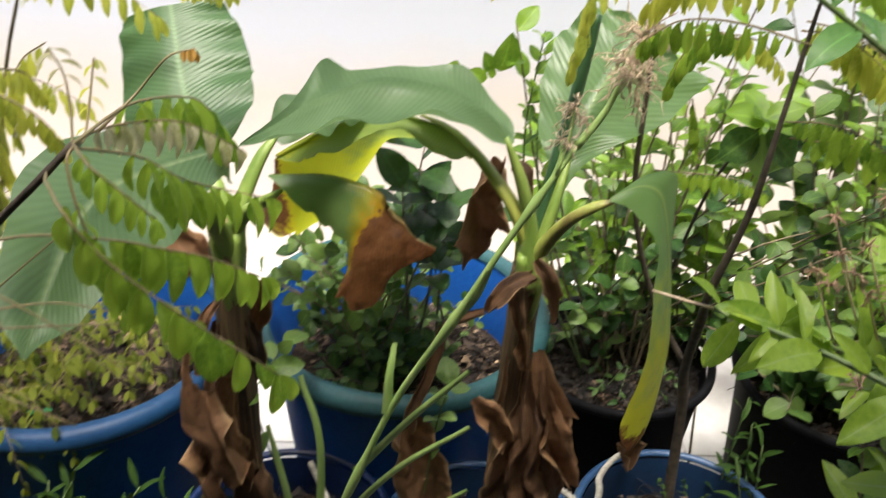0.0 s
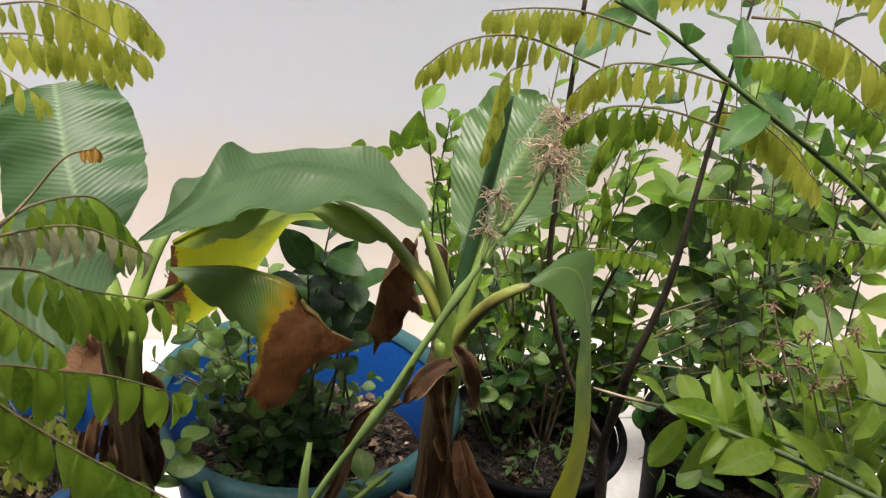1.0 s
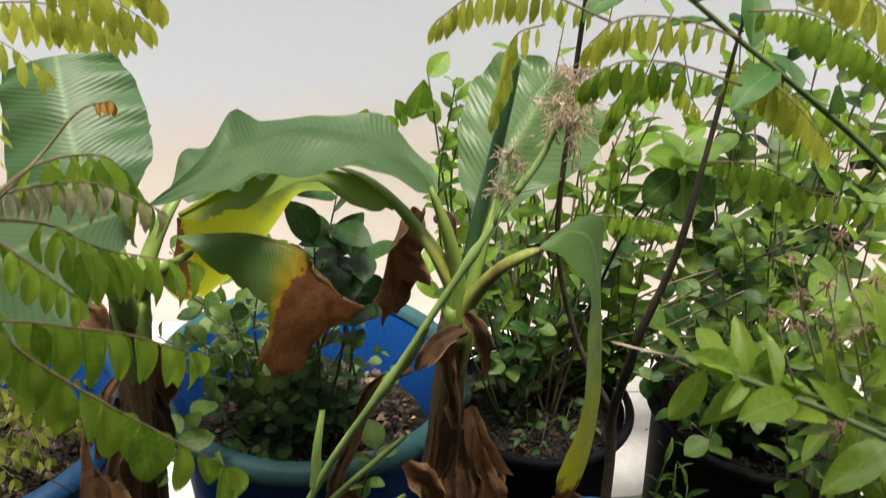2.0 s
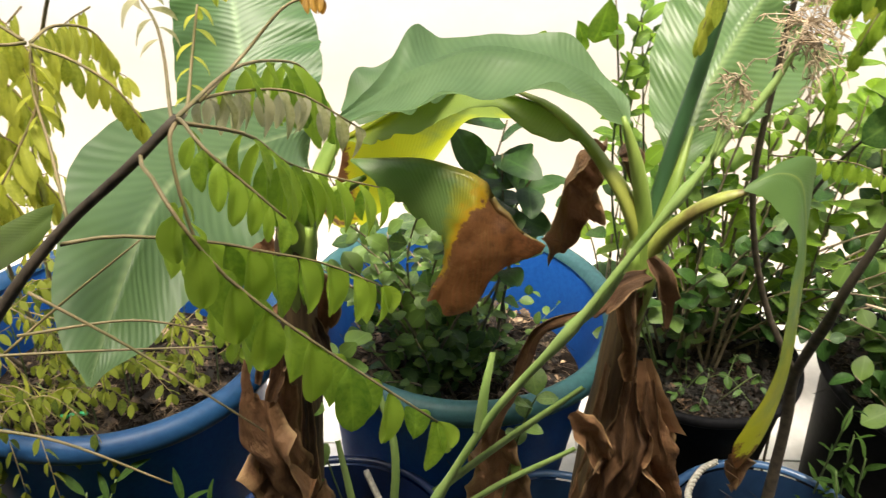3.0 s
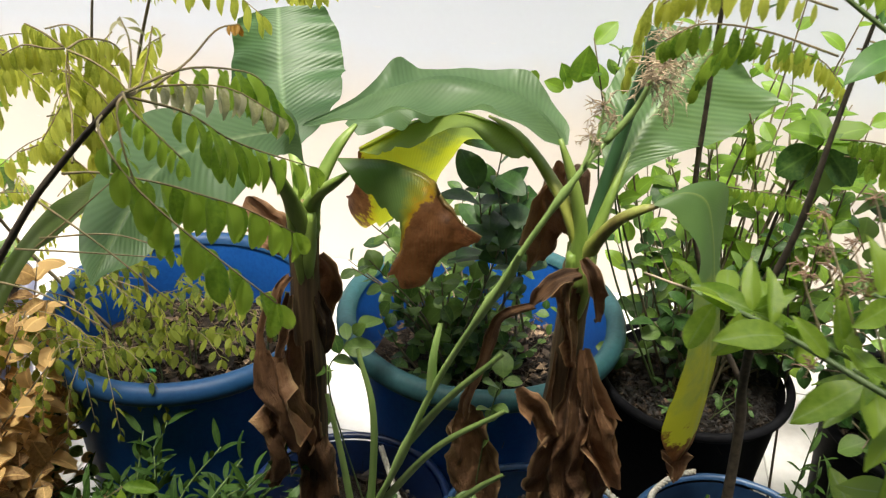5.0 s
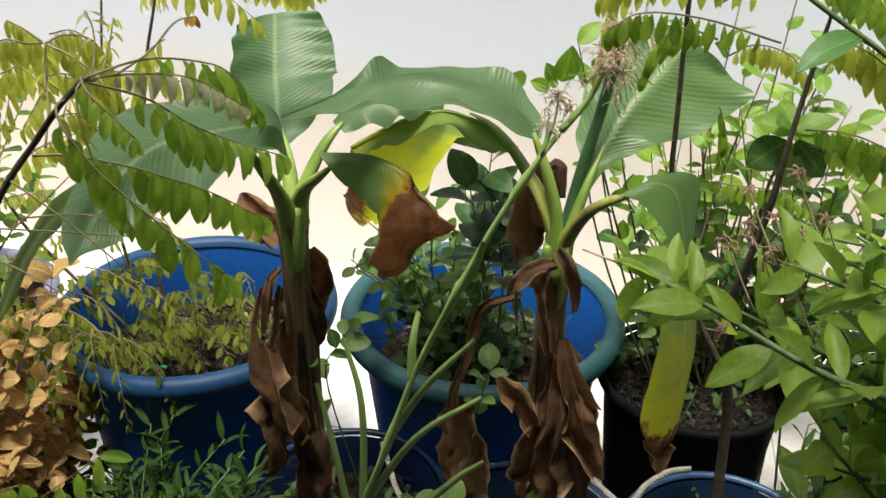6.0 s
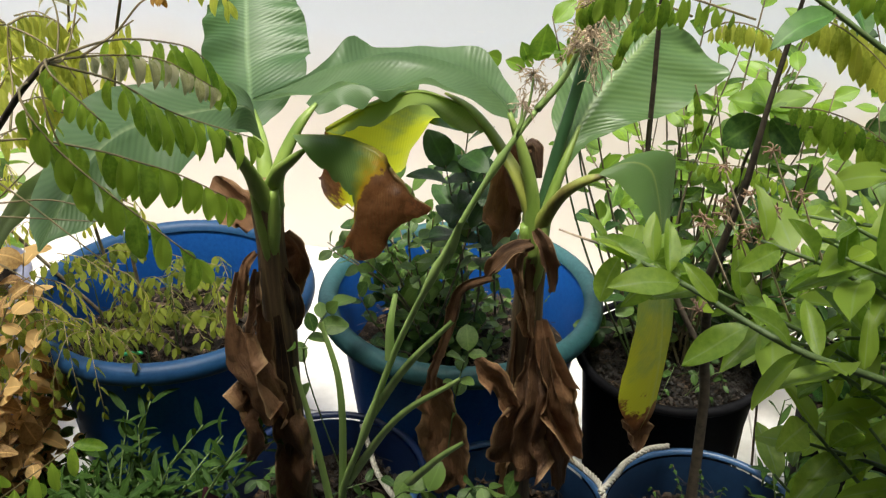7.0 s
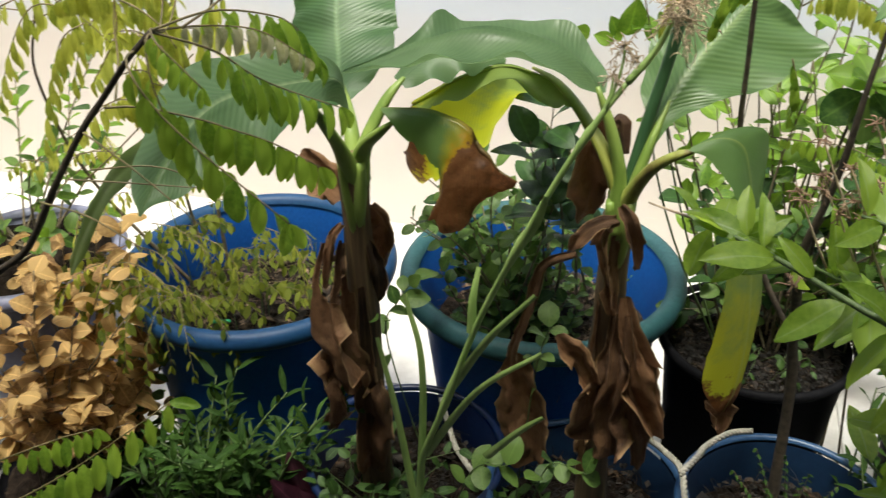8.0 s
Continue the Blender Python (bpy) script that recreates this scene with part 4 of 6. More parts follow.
STALK = [(-0.130, 0.80, 0.22), (-0.124, 0.780, 0.390), (-0.080, 0.750, 0.535), (-0.023, 0.720, 0.715), (0.033, 0.680, 0.857), (0.069, 0.670, 0.940), (0.105, 0.670, 1.010), (0.128, 0.680, 1.045)]
part("stalk", tube(bmesh.new(), STALK, 0.0052, 0.0030, 8, 40, lambda u: 1 + 0.6 * max(0, math.sin(u * 25)) ** 6 - 0.15 * u), M_STALK, sedge)
part("stalk", tube(bmesh.new(), [(0.128, 0.680, 1.045), (0.151, 0.690, 1.076), (0.165, 0.700, 1.111)], 0.0038, 0.0022, 6, 10), M_STALK, sedge)
for pts in ([(0.033, 0.680, 0.857), (0.052, 0.670, 0.892), (0.062, 0.660, 0.928)], [(-0.117, 0.780, 0.414), (-0.025, 0.720, 0.605), (0.059, 0.700, 0.700)], [(-0.067, 0.750, 0.576), (-0.005, 0.700, 0.708), (0.052, 0.680, 0.794)],
            [(-0.135, 0.80, 0.22), (-0.156, 0.780, 0.483), (-0.174, 0.770, 0.627)], [(-0.14, 0.80, 0.22), (-0.112, 0.770, 0.571), (-0.132, 0.770, 0.705)], [(-0.030, 0.720, 0.697), (-0.029, 0.720, 0.747), (-0.024, 0.730, 0.788)], [(-0.017, 0.740, 0.475), (0.033, 0.720, 0.554), (0.063, 0.710, 0.593)]):
    k = len(pts)
    part("grass_blade", blade([(*p, 0.0062 * (1 - i / k) + 0.001, 0.0062 * (1 - i / k) + 0.001, 0.3, -1, 0.4, 25, 25) for i, p in enumerate(pts)], n=14, half=2, wave=0.0, seed=40), M_STALK, sedge)


def seed_tuft(plant, at, reach, count, rng, down=0.3, mat=None):
    """A dry spray: thin bent rays that end in little clumps of spikelets."""
    bm = bmesh.new()
    c = Vector(at)
    for _ in range(count):
        d = Vector((rng.gauss(0, 1), rng.gauss(0, 1), rng.gauss(-down, 0.9))).normalized()
        far = reach * rng.uniform(0.3, 1.0)
        e = c + d * far * 0.8 + jitter(rng, reach * 0.22) + Vector((0, 0, -0.15 * far))
        tube(bm, [c, c + d * far * 0.45 + jitter(rng, reach * 0.08), e], 0.0005, 0.0004, 4, 4)
        for _k in range(2):
            w = d * 0.5 + jitter(rng, 0.9) + Vector((0, 0, -0.3))
            tube(bm, [e, e + w * reach * 0.10 + jitter(rng, reach * 0.04), e + w * reach * 0.22], 0.0007, 0.0002, 4, 3)
    part("seed_tuft", bm, mat or M_SEED, plant, "dry tan seed tuft")


rng = random.Random(5)
for at, reach, count in (((0.168, 0.700, 1.116), 0.035, 44), ((0.177, 0.700, 1.099), 0.034, 30), ((0.159, 0.690, 1.106), 0.032, 24), ((0.176, 0.710, 1.132), 0.035, 36), ((0.187, 0.720, 1.140), 0.03, 26), ((0.115, 0.680, 1.051), 0.020, 22), ((0.123, 0.685, 1.078), 0.024, 26), ((0.134, 0.690, 1.067), 0.018, 14)):
    seed_tuft(sedge, at, reach, count, rng)
part("stalk", tube(bmesh.new(), [(0.107, 0.670, 1.013), (0.114, 0.675, 1.034), (0.115, 0.680, 1.051)], 0.0018, 0.001, 5, 6), M_STALK, sedge)
part("stalk", tube(bmesh.new(), [(0.112, 0.670, 1.022), (0.121, 0.680, 1.053), (0.123, 0.685, 1.078)], 0.0018, 0.001, 5, 6), M_STALK, sedge)

# ---- curry leaf plants ----
CURRY = [leaf_mesh("curry_leaflet", M_CURRY, 0.38, 14, c, 0.68, nx=7, belly=0.55, seed=s) for s, c in ((1, 0.10), (2, 0.22), (3, 0.32))]
CURRY_Y = [leaf_mesh("curry_leaflet_yellow", M_CURRY_Y, 0.34, 14, c, 0.7, nx=6, belly=0.52, seed=s) for s, c in ((4, 0.10), (5, 0.25), (6, 0.35))]
CURRY_YOUNG = [leaf_mesh("curry_leaflet_young", M_CURRY_YOUNG, 0.42, 24, c, 0.65, seed=s) for s, c in ((7, 0.25), (8, 0.45))]
ORANGE = [leaf_mesh("shoot_leaflet", M_ORANGE, 0.45, 25, 0.3, 0.8, seed=9)]
rng = random.Random(11)

CURRY_WIDE = [leaf_mesh("curry_leaflet_broad", M_CURRY, w, 30, c, 0.52, nx=8, ny=3, belly=0.48, seed=s) for s, w, c in ((21, 0.54, 0.15), (22, 0.50, 0.28), (23, 0.57, 0.2))]
CURRY_FINE = [leaf_mesh("curry_leaflet_fine", M_CURRY_Y, w, 26, c, 0.62, nx=6, belly=0.5, seed=s) for s, w, c in ((27, 0.40, 0.15), (28, 0.36, 0.28))]
CURRY_SLIM = [leaf_mesh("curry_leaflet_slim", M_CURRY, w, 30, c, 0.52, nx=8, ny=3, belly=0.5, seed=s) for s, w, c in ((24, 0.43, 0.12), (25, 0.39, 0.25), (26, 0.46, 0.18))]
TIP = Vector((-0.189, 0.430, 1.149))
LOWFROND = [(-0.204, 0.424, 1.135), (-0.190, 0.395, 1.141), (-0.178, 0.382, 1.131), (-0.163, 0.384, 1.105), (-0.139, 0.386, 1.080), (-0.112, 0.388, 1.056), (-0.079, 0.390, 1.028)]
MIDFROND = [(-0.252, 0.438, 1.081), (-0.230, 0.450, 1.079), (-0.193, 0.470, 1.065), (-0.169, 0.480, 1.054), (-0.143, 0.500, 1.035), (-0.112, 0.520, 1.007)]
UPFROND = [(-0.190, 0.430, 1.148), (-0.173, 0.480, 1.119), (-0.164, 0.520, 1.085), (-0.149, 0.550, 1.062), (-0.119, 0.588, 1.034)]
TOPFROND = [(-0.189, 0.430, 1.150), (-0.181, 0.500, 1.144), (-0.172, 0.570, 1.121), (-0.163, 0.600, 1.103), (-0.153, 0.625, 1.066)]
front = thing("curry_leaf_plant", "curry leaf plant with long hanging feathery fronds", "curry plant", (-0.82, 0.62, 0.0), "curry leaf plants")
part("stem", tube(bmesh.new(), [(-0.82, 0.62, -0.01), (-0.78, 0.58, 0.45), (-0.62, 0.50, 0.74), (-0.473, 0.450, 0.860), (-0.400, 0.430, 0.911), (-0.357, 0.428, 0.944), (-0.310, 0.425, 1.008), (-0.274, 0.430, 1.060), (-0.247, 0.435, 1.092), (-0.211, 0.425, 1.128), (-0.189, 0.430, 1.150)], 0.0042, 0.0020, 8, 40, lambda u: 1 + 0.12 * math.sin(60 * u) ** 4), M_BARK, front)
for pts, pairs, meshes, size, start, hang in (
        (LOWFROND, 8, CURRY_WIDE, 0.034, 0.33, 0.9),
        (MIDFROND, 8, CURRY_WIDE, 0.036, 0.33, 0.9),
        (UPFROND, 9, CURRY_SLIM, 0.040, 0.25, 0.86),
        (TOPFROND, 8, CURRY_SLIM, 0.039, 0.27, 0.86),
        ([(-0.193, 0.470, 1.139), (-0.181, 0.500, 1.132), (-0.158, 0.530, 1.120), (-0.129, 0.550, 1.093)], 9, CURRY_YOUNG, 0.025, 0.2, 0.75),
        ([(-0.184, 0.420, 1.153), (-0.174, 0.410, 1.147), (-0.159, 0.410, 1.132), (-0.144, 0.410, 1.117)], 7, CURRY_SLIM, 0.020, 0.25, 0.75),
        ([(-0.190, 0.420, 1.143), (-0.184, 0.410, 1.117), (-0.175, 0.410, 1.077), (-0.169, 0.420, 1.043)], 7, CURRY, 0.024, 0.35, 0.75),
        ([(-0.198, 0.450, 1.141), (-0.204, 0.470, 1.157), (-0.209, 0.480, 1.171), (-0.219, 0.490, 1.181)], 3, CURRY_YOUNG, 0.020, 0.62, 0.35),
        ([(-0.191, 0.450, 1.144), (-0.192, 0.470, 1.160), (-0.190, 0.480, 1.180)], 4, CURRY_FINE, 0.013, 0.35, 0.5),
        ([(-0.257, 0.460, 1.079), (-0.277, 0.500, 1.097), (-0.289, 0.520, 1.119), (-0.290, 0.530, 1.140)], 4, CURRY_FINE, 0.021, 0.55, 0.6),
        ([(-0.290, 0.530, 1.140), (-0.286, 0.550, 1.142), (-0.276, 0.570, 1.134), (-0.269, 0.580, 1.116)], 9, CURRY_FINE, 0.019, 0.15, 0.9),
        ([(-0.290, 0.530, 1.139), (-0.271, 0.530, 1.132), (-0.252, 0.530, 1.119), (-0.239, 0.530, 1.099)], 9, CURRY_FINE, 0.019, 0.15, 0.9),
        ([(-0.292, 0.530, 1.140), (-0.300, 0.520, 1.142), (-0.312, 0.510, 1.147), (-0.325, 0.500, 1.141)], 9, CURRY_FINE, 0.019, 0.1, 0.9),
        ([(-0.293, 0.530, 1.141), (-0.308, 0.530, 1.151), (-0.322, 0.530, 1.157)], 5, CURRY_FINE, 0.021, 0.2, 0.85),
        ([(-0.291, 0.530, 1.137), (-0.288, 0.520, 1.113), (-0.298, 0.510, 1.091), (-0.306, 0.500, 1.075)], 6, CURRY_FINE, 0.021, 0.2, 0.6),
        ([(-0.425, 0.360, 0.667), (-0.388, 0.380, 0.685), (-0.333, 0.400, 0.722), (-0.242, 0.420, 0.797)], 13, CURRY_SLIM, 0.040, 0.1, 0.75),
        ([(-0.486, 0.400, 0.666), (-0.416, 0.400, 0.709), (-0.371, 0.410, 0.730), (-0.335, 0.420, 0.742)], 9, CURRY_SLIM, 0.030, 0.2, 0.8)):
    gap = (Vector(pts[0]) - TIP).length
    if 0.004 < gap < 0.09:
        start, pts = start + (1 - start) * 0.8 / (len(pts) + 1), [tuple(TIP)] + pts
    frond(front, pts, pairs, meshes, size, rng, start, hang, slant=0.42)
frond(front, [(-0.191, 0.470, 1.139), (-0.177, 0.500, 1.150), (-0.158, 0.510, 1.171), (-0.142, 0.513, 1.176)], 3, ORANGE, 0.015, rng, 0.85, 0.4)
for pts in ([(-0.262, 0.420, 1.067), (-0.219, 0.420, 1.036), (-0.163, 0.420, 0.988)], [(-0.305, 0.440, 1.011), (-0.256, 0.450, 1.009), (-0.194, 0.460, 1.007)], [(-0.299, 0.450, 1.005), (-0.271, 0.460, 1.029), (-0.224, 0.460, 1.071)], [(-0.284, 0.380, 1.024), (-0.243, 0.380, 1.017), (-0.197, 0.380, 0.993)], [(-0.290, 0.450, 1.017), (-0.236, 0.460, 1.022), (-0.199, 0.470, 1.009)]):
    part("bare_twig", tube(bmesh.new(), pts, 0.0009, 0.0005, 5, 10), M_RACHIS, front)


def radiate(plant, nodes, count, length, meshes, leaflet, pairs, rng, lift=0.3):
    """Fronds that spring from points of a stem in all directions and arch over."""
    for k in range(count):
        c = Vector(rng.choice(nodes)) + jitter(rng, 0.02)
        a = k * 2.4 + rng.uniform(-0.4, 0.4)
        n = length * rng.uniform(0.7, 1.15)
        d = Vector((math.cos(a), 0.8 * math.sin(a), 0))
        frond(plant, [c, c + d * n * 0.35 + Vector((0, 0, lift * n * 0.5)), c + d * n * 0.7 + Vector((0, 0, lift * n * 0.45)), c + d * n + Vector((0, 0, -0.12 * n))], pairs, meshes, leaflet, rng, 0.2, 0.8)


left = thing("curry_leaf_plant", "lanky curry leaf plant with yellowing fronds in the blue tub", "curry plant", (-0.66, 1.22, 0.325), "curry leaf plants")
LEFT_STEMS = ([(-0.67, 1.22, 0.31), (-0.66, 1.20, 0.62), (-0.56, 1.10, 0.90), (-0.49, 1.05, 1.05), (-0.46, 1.03, 1.14)], [(-0.69, 1.20, 0.31), (-0.70, 1.16, 0.60), (-0.62, 1.08, 0.90), (-0.57, 1.05, 1.08)], [(-0.71, 1.19, 0.31), (-0.84, 1.10, 0.60), (-0.80, 0.98, 0.85), (-0.70, 0.90, 1.0)])
for pts in LEFT_STEMS:
    part("stem", tube(bmesh.new(), pts, 0.0038, 0.0015, 7, 20), M_BARK_PALE, left)
radiate(left, [p for s in LEFT_STEMS for p in s[-2:]], 15, 0.20, CURRY_Y, 0.040, 8, rng, 0.1)
for pts in ([(-0.318, 0.900, 1.157), (-0.269, 0.900, 1.162), (-0.231, 0.900, 1.146), (-0.188, 0.900, 1.119)], [(-0.283, 0.920, 1.170), (-0.238, 0.920, 1.167), (-0.199, 0.920, 1.159), (-0.176, 0.920, 1.133)], [(-0.334, 0.920, 1.125), (-0.288, 0.920, 1.127), (-0.248, 0.920, 1.119), (-0.211, 0.920, 1.104)], [(-0.547, 0.800, 1.033), (-0.612, 0.800, 1.036), (-0.663, 0.800, 0.982), (-0.708, 0.800, 0.900)], [(-0.543, 0.800, 1.019), (-0.566, 0.780, 1.003), (-0.600, 0.780, 0.941), (-0.636, 0.780, 0.850)],
            [(-0.504, 0.900, 1.007), (-0.557, 0.880, 1.017), (-0.604, 0.870, 0.979), (-0.642, 0.870, 0.904)], [(-0.588, 1.000, 0.860), (-0.670, 0.980, 0.833), (-0.738, 0.970, 0.782), (-0.829, 0.950, 0.711)], [(-0.731, 0.850, 1.007), (-0.651, 0.850, 1.034), (-0.597, 0.850, 1.016), (-0.548, 0.850, 0.974)],
            [(-0.525, 0.850, 1.046), (-0.492, 0.850, 1.053), (-0.465, 0.850, 1.036), (-0.446, 0.850, 1.006)], [(-0.553, 0.850, 0.988), (-0.518, 0.860, 0.992), (-0.489, 0.870, 0.970), (-0.464, 0.870, 0.930)], [(-0.553, 0.860, 0.930), (-0.523, 0.870, 0.934), (-0.501, 0.880, 0.902), (-0.489, 0.880, 0.858)], [(-0.594, 0.850, 0.882), (-0.555, 0.860, 0.894), (-0.532, 0.870, 0.868), (-0.526, 0.880, 0.817)],
            [(-0.470, 0.900, 1.033), (-0.503, 0.900, 0.998), (-0.528, 0.900, 0.949), (-0.546, 0.900, 0.898)], [(-0.476, 0.920, 0.944), (-0.510, 0.920, 0.913), (-0.535, 0.920, 0.867), (-0.552, 0.920, 0.819)], [(-0.509, 0.850, 0.991), (-0.480, 0.850, 0.982), (-0.459, 0.850, 0.955), (-0.450, 0.850, 0.913)], [(-0.525, 0.870, 0.918), (-0.498, 0.870, 0.913), (-0.480, 0.870, 0.889), (-0.477, 0.870, 0.843)], [(-0.559, 0.870, 0.871), (-0.531, 0.870, 0.867), (-0.507, 0.870, 0.841), (-0.497, 0.870, 0.800)], [(-0.487, 0.880, 1.009), (-0.471, 0.880, 0.981), (-0.467, 0.880, 0.947), (-0.468, 0.880, 0.910)], [(-0.504, 0.900, 0.858), (-0.483, 0.900, 0.846), (-0.471, 0.900, 0.812), (-0.472, 0.900, 0.768)],
            [(-0.427, 0.950, 1.019), (-0.458, 0.950, 0.997), (-0.480, 0.950, 0.954), (-0.483, 0.950, 0.902)]):
    frond(left, pts, 9, CURRY_Y, 0.037, rng, 0.1, 0.85)
for pts in ([(-0.790, 1.000, 0.524), (-0.726, 1.000, 0.521), (-0.683, 1.000, 0.480), (-0.642, 0.980, 0.416)], [(-0.734, 1.020, 0.541), (-0.659, 1.000, 0.541), (-0.613, 0.990, 0.485), (-0.596, 0.970, 0.407)], [(-0.763, 0.980, 0.494), (-0.708, 0.970, 0.474), (-0.682, 0.960, 0.425), (-0.669, 0.950, 0.361)], [(-0.621, 1.050, 0.560), (-0.559, 1.030, 0.558), (-0.529, 1.020, 0.523), (-0.518, 1.000, 0.468)],
            [(-0.491, 1.050, 0.598), (-0.432, 1.030, 0.596), (-0.402, 1.020, 0.562), (-0.392, 1.000, 0.498)], [(-0.742, 1.100, 0.539), (-0.673, 1.080, 0.547), (-0.620, 1.070, 0.513), (-0.596, 1.050, 0.470)]):
    frond(left, pts, 8, CURRY_Y, 0.025, rng, 0.1, 0.85)

radiate(left, [(-0.64, 1.08, 0.70), (-0.72, 1.04, 0.72), (-0.55, 1.06, 0.68)], 8, 0.15, CURRY_Y, 0.025, 6, rng, 0.2)
radiate(left, [(-0.80, 1.02, 0.60), (-0.76, 0.98, 0.52), (-0.86, 1.04, 0.66)], 9, 0.15, CURRY_Y, 0.025, 6, rng, 0.2)

right = thing("curry_leaf_plant", "tall curry leaf plant with a bare trunk and bright crown", "curry plant", (0.385, 0.905, 0.235), "curry leaf plants")
TRUNK = [(0.385, 0.905, 0.22), (0.372, 0.922, 0.52), (0.360, 0.92, 0.61), (0.338, 0.85, 0.75), (0.332, 0.829, 0.804), (0.348, 0.817, 0.912), (0.357, 0.82, 1.02), (0.372, 0.84, 1.12), (0.39, 0.86, 1.22)]
part("trunk", tube(bmesh.new(), TRUNK, 0.0086, 0.0012, 9, 40, lambda u: 1 + 0.06 * math.sin(40 * u)), M_BARK, right)
STEM2 = [(0.358, 0.915, 0.62), (0.30, 0.93, 0.72), (0.253, 0.925, 0.86), (0.243, 0.92, 1.0), (0.238, 0.91, 1.12), (0.236, 0.90, 1.2)]
part("stem", tube(bmesh.new(), STEM2, 0.0042, 0.0024, 7, 20), M_BARK, right)
for pts, pairs, size in (([(0.187, 0.680, 1.187), (0.122, 0.660, 1.212), (0.075, 0.640, 1.212), (0.047, 0.630, 1.195)], 12, 0.0225), ([(0.222, 0.680, 1.214), (0.169, 0.660, 1.231), (0.132, 0.660, 1.233), (0.096, 0.660, 1.229)], 9, 0.0240), ([(0.298, 0.690, 1.176), (0.232, 0.660, 1.196), (0.181, 0.640, 1.200), (0.156, 0.630, 1.184)], 9, 0.0270),
                         ([(0.308, 0.690, 1.138), (0.243, 0.670, 1.159), (0.190, 0.650, 1.166), (0.163, 0.650, 1.150)], 9, 0.0255), ([(0.308, 0.710, 1.193), (0.345, 0.690, 1.198), (0.369, 0.660, 1.190), (0.403, 0.640, 1.167)], 9, 0.0300), ([(0.288, 0.660, 1.235), (0.330, 0.640, 1.236), (0.374, 0.620, 1.213), (0.414, 0.610, 1.184)], 9, 0.0315),
                         ([(0.383, 0.850, 0.986), (0.444, 0.830, 0.988), (0.525, 0.820, 0.977), (0.592, 0.800, 0.976)], 8, 0.034), ([(0.439, 0.920, 1.039), (0.484, 0.900, 1.061), (0.549, 0.900, 1.043), (0.618, 0.900, 1.004)], 8, 0.036), ([(0.391, 0.900, 1.096), (0.416, 0.860, 1.098), (0.462, 0.850, 1.073), (0.508, 0.850, 1.023)], 8, 0.036),
                         ([(0.291, 1.000, 0.868), (0.335, 1.000, 0.866), (0.381, 0.980, 0.872), (0.422, 0.960, 0.862)], 8, 0.024), ([(0.374, 0.850, 1.004), (0.412, 0.840, 1.008), (0.451, 0.830, 0.999), (0.486, 0.820, 0.981)], 7, 0.032), ([(0.288, 0.900, 1.005), (0.299, 0.900, 0.972), (0.298, 0.900, 0.937)], 5, 0.026), ([(0.366, 0.850, 1.101), (0.403, 0.840, 1.100), (0.443, 0.830, 1.077), (0.482, 0.820, 1.042)], 8, 0.038),
                         ([(0.191, 0.880, 1.134), (0.161, 0.870, 1.125), (0.154, 0.870, 1.090), (0.147, 0.870, 1.048)], 4, 0.034), ([(0.290, 0.920, 1.058), (0.313, 0.900, 1.078), (0.349, 0.900, 1.071), (0.378, 0.900, 1.044)], 7, 0.026), ([(0.255, 0.680, 1.140), (0.226, 0.680, 1.148), (0.205, 0.680, 1.133), (0.196, 0.680, 1.104)], 7, 0.023)):
    frond(right, pts, pairs + 3, CURRY if rng.random() < 0.25 else CURRY_Y, size, rng, 0.12, 0.85)
radiate(right, [(0.39, 0.86, 1.22)], 4, 0.18, CURRY_Y, 0.034, 9, rng, 0.2)

# ---- citrus bush ----
LIME = [leaf_mesh("citrus_leaf", M_LIME, w, f, c, 0.72, nx=8, seed=s, jag=0.03) for s, w, f, c in ((11, 0.42, 18, 0.15), (12, 0.38, 24, 0.3), (13, 0.44, 14, 0.08), (14, 0.34, 30, 0.2))]
LIME_SHADED = [leaf_mesh("shaded_citrus_leaf", M_LIME_SHADED, w, f, c, 0.72, nx=8, seed=s, jag=0.03) for s, w, f, c in ((15, 0.36, 10, 0.2), (16, 0.40, 18, 0.3))]
rng = random.Random(21)
planter("plastic_pot", "black plastic nursery pot under the citrus bush", (0.60, 0.52), 0.13, 0.24, 0.09, 0.012, M_BLACK, M_BLACK, 0.20, "black pots")
lime = thing("citrus_bush", "citrus bush with pale green oval leaves", "citrus bush", (0.60, 0.52, 0.20))
part("stem", tube(bmesh.new(), [(0.60, 0.52, 0.18), (0.585, 0.50, 0.5), (0.54, 0.47, 0.75), (0.50, 0.46, 0.92)], 0.009, 0.005, 8, 16), M_TWIG_GREEN, lime)
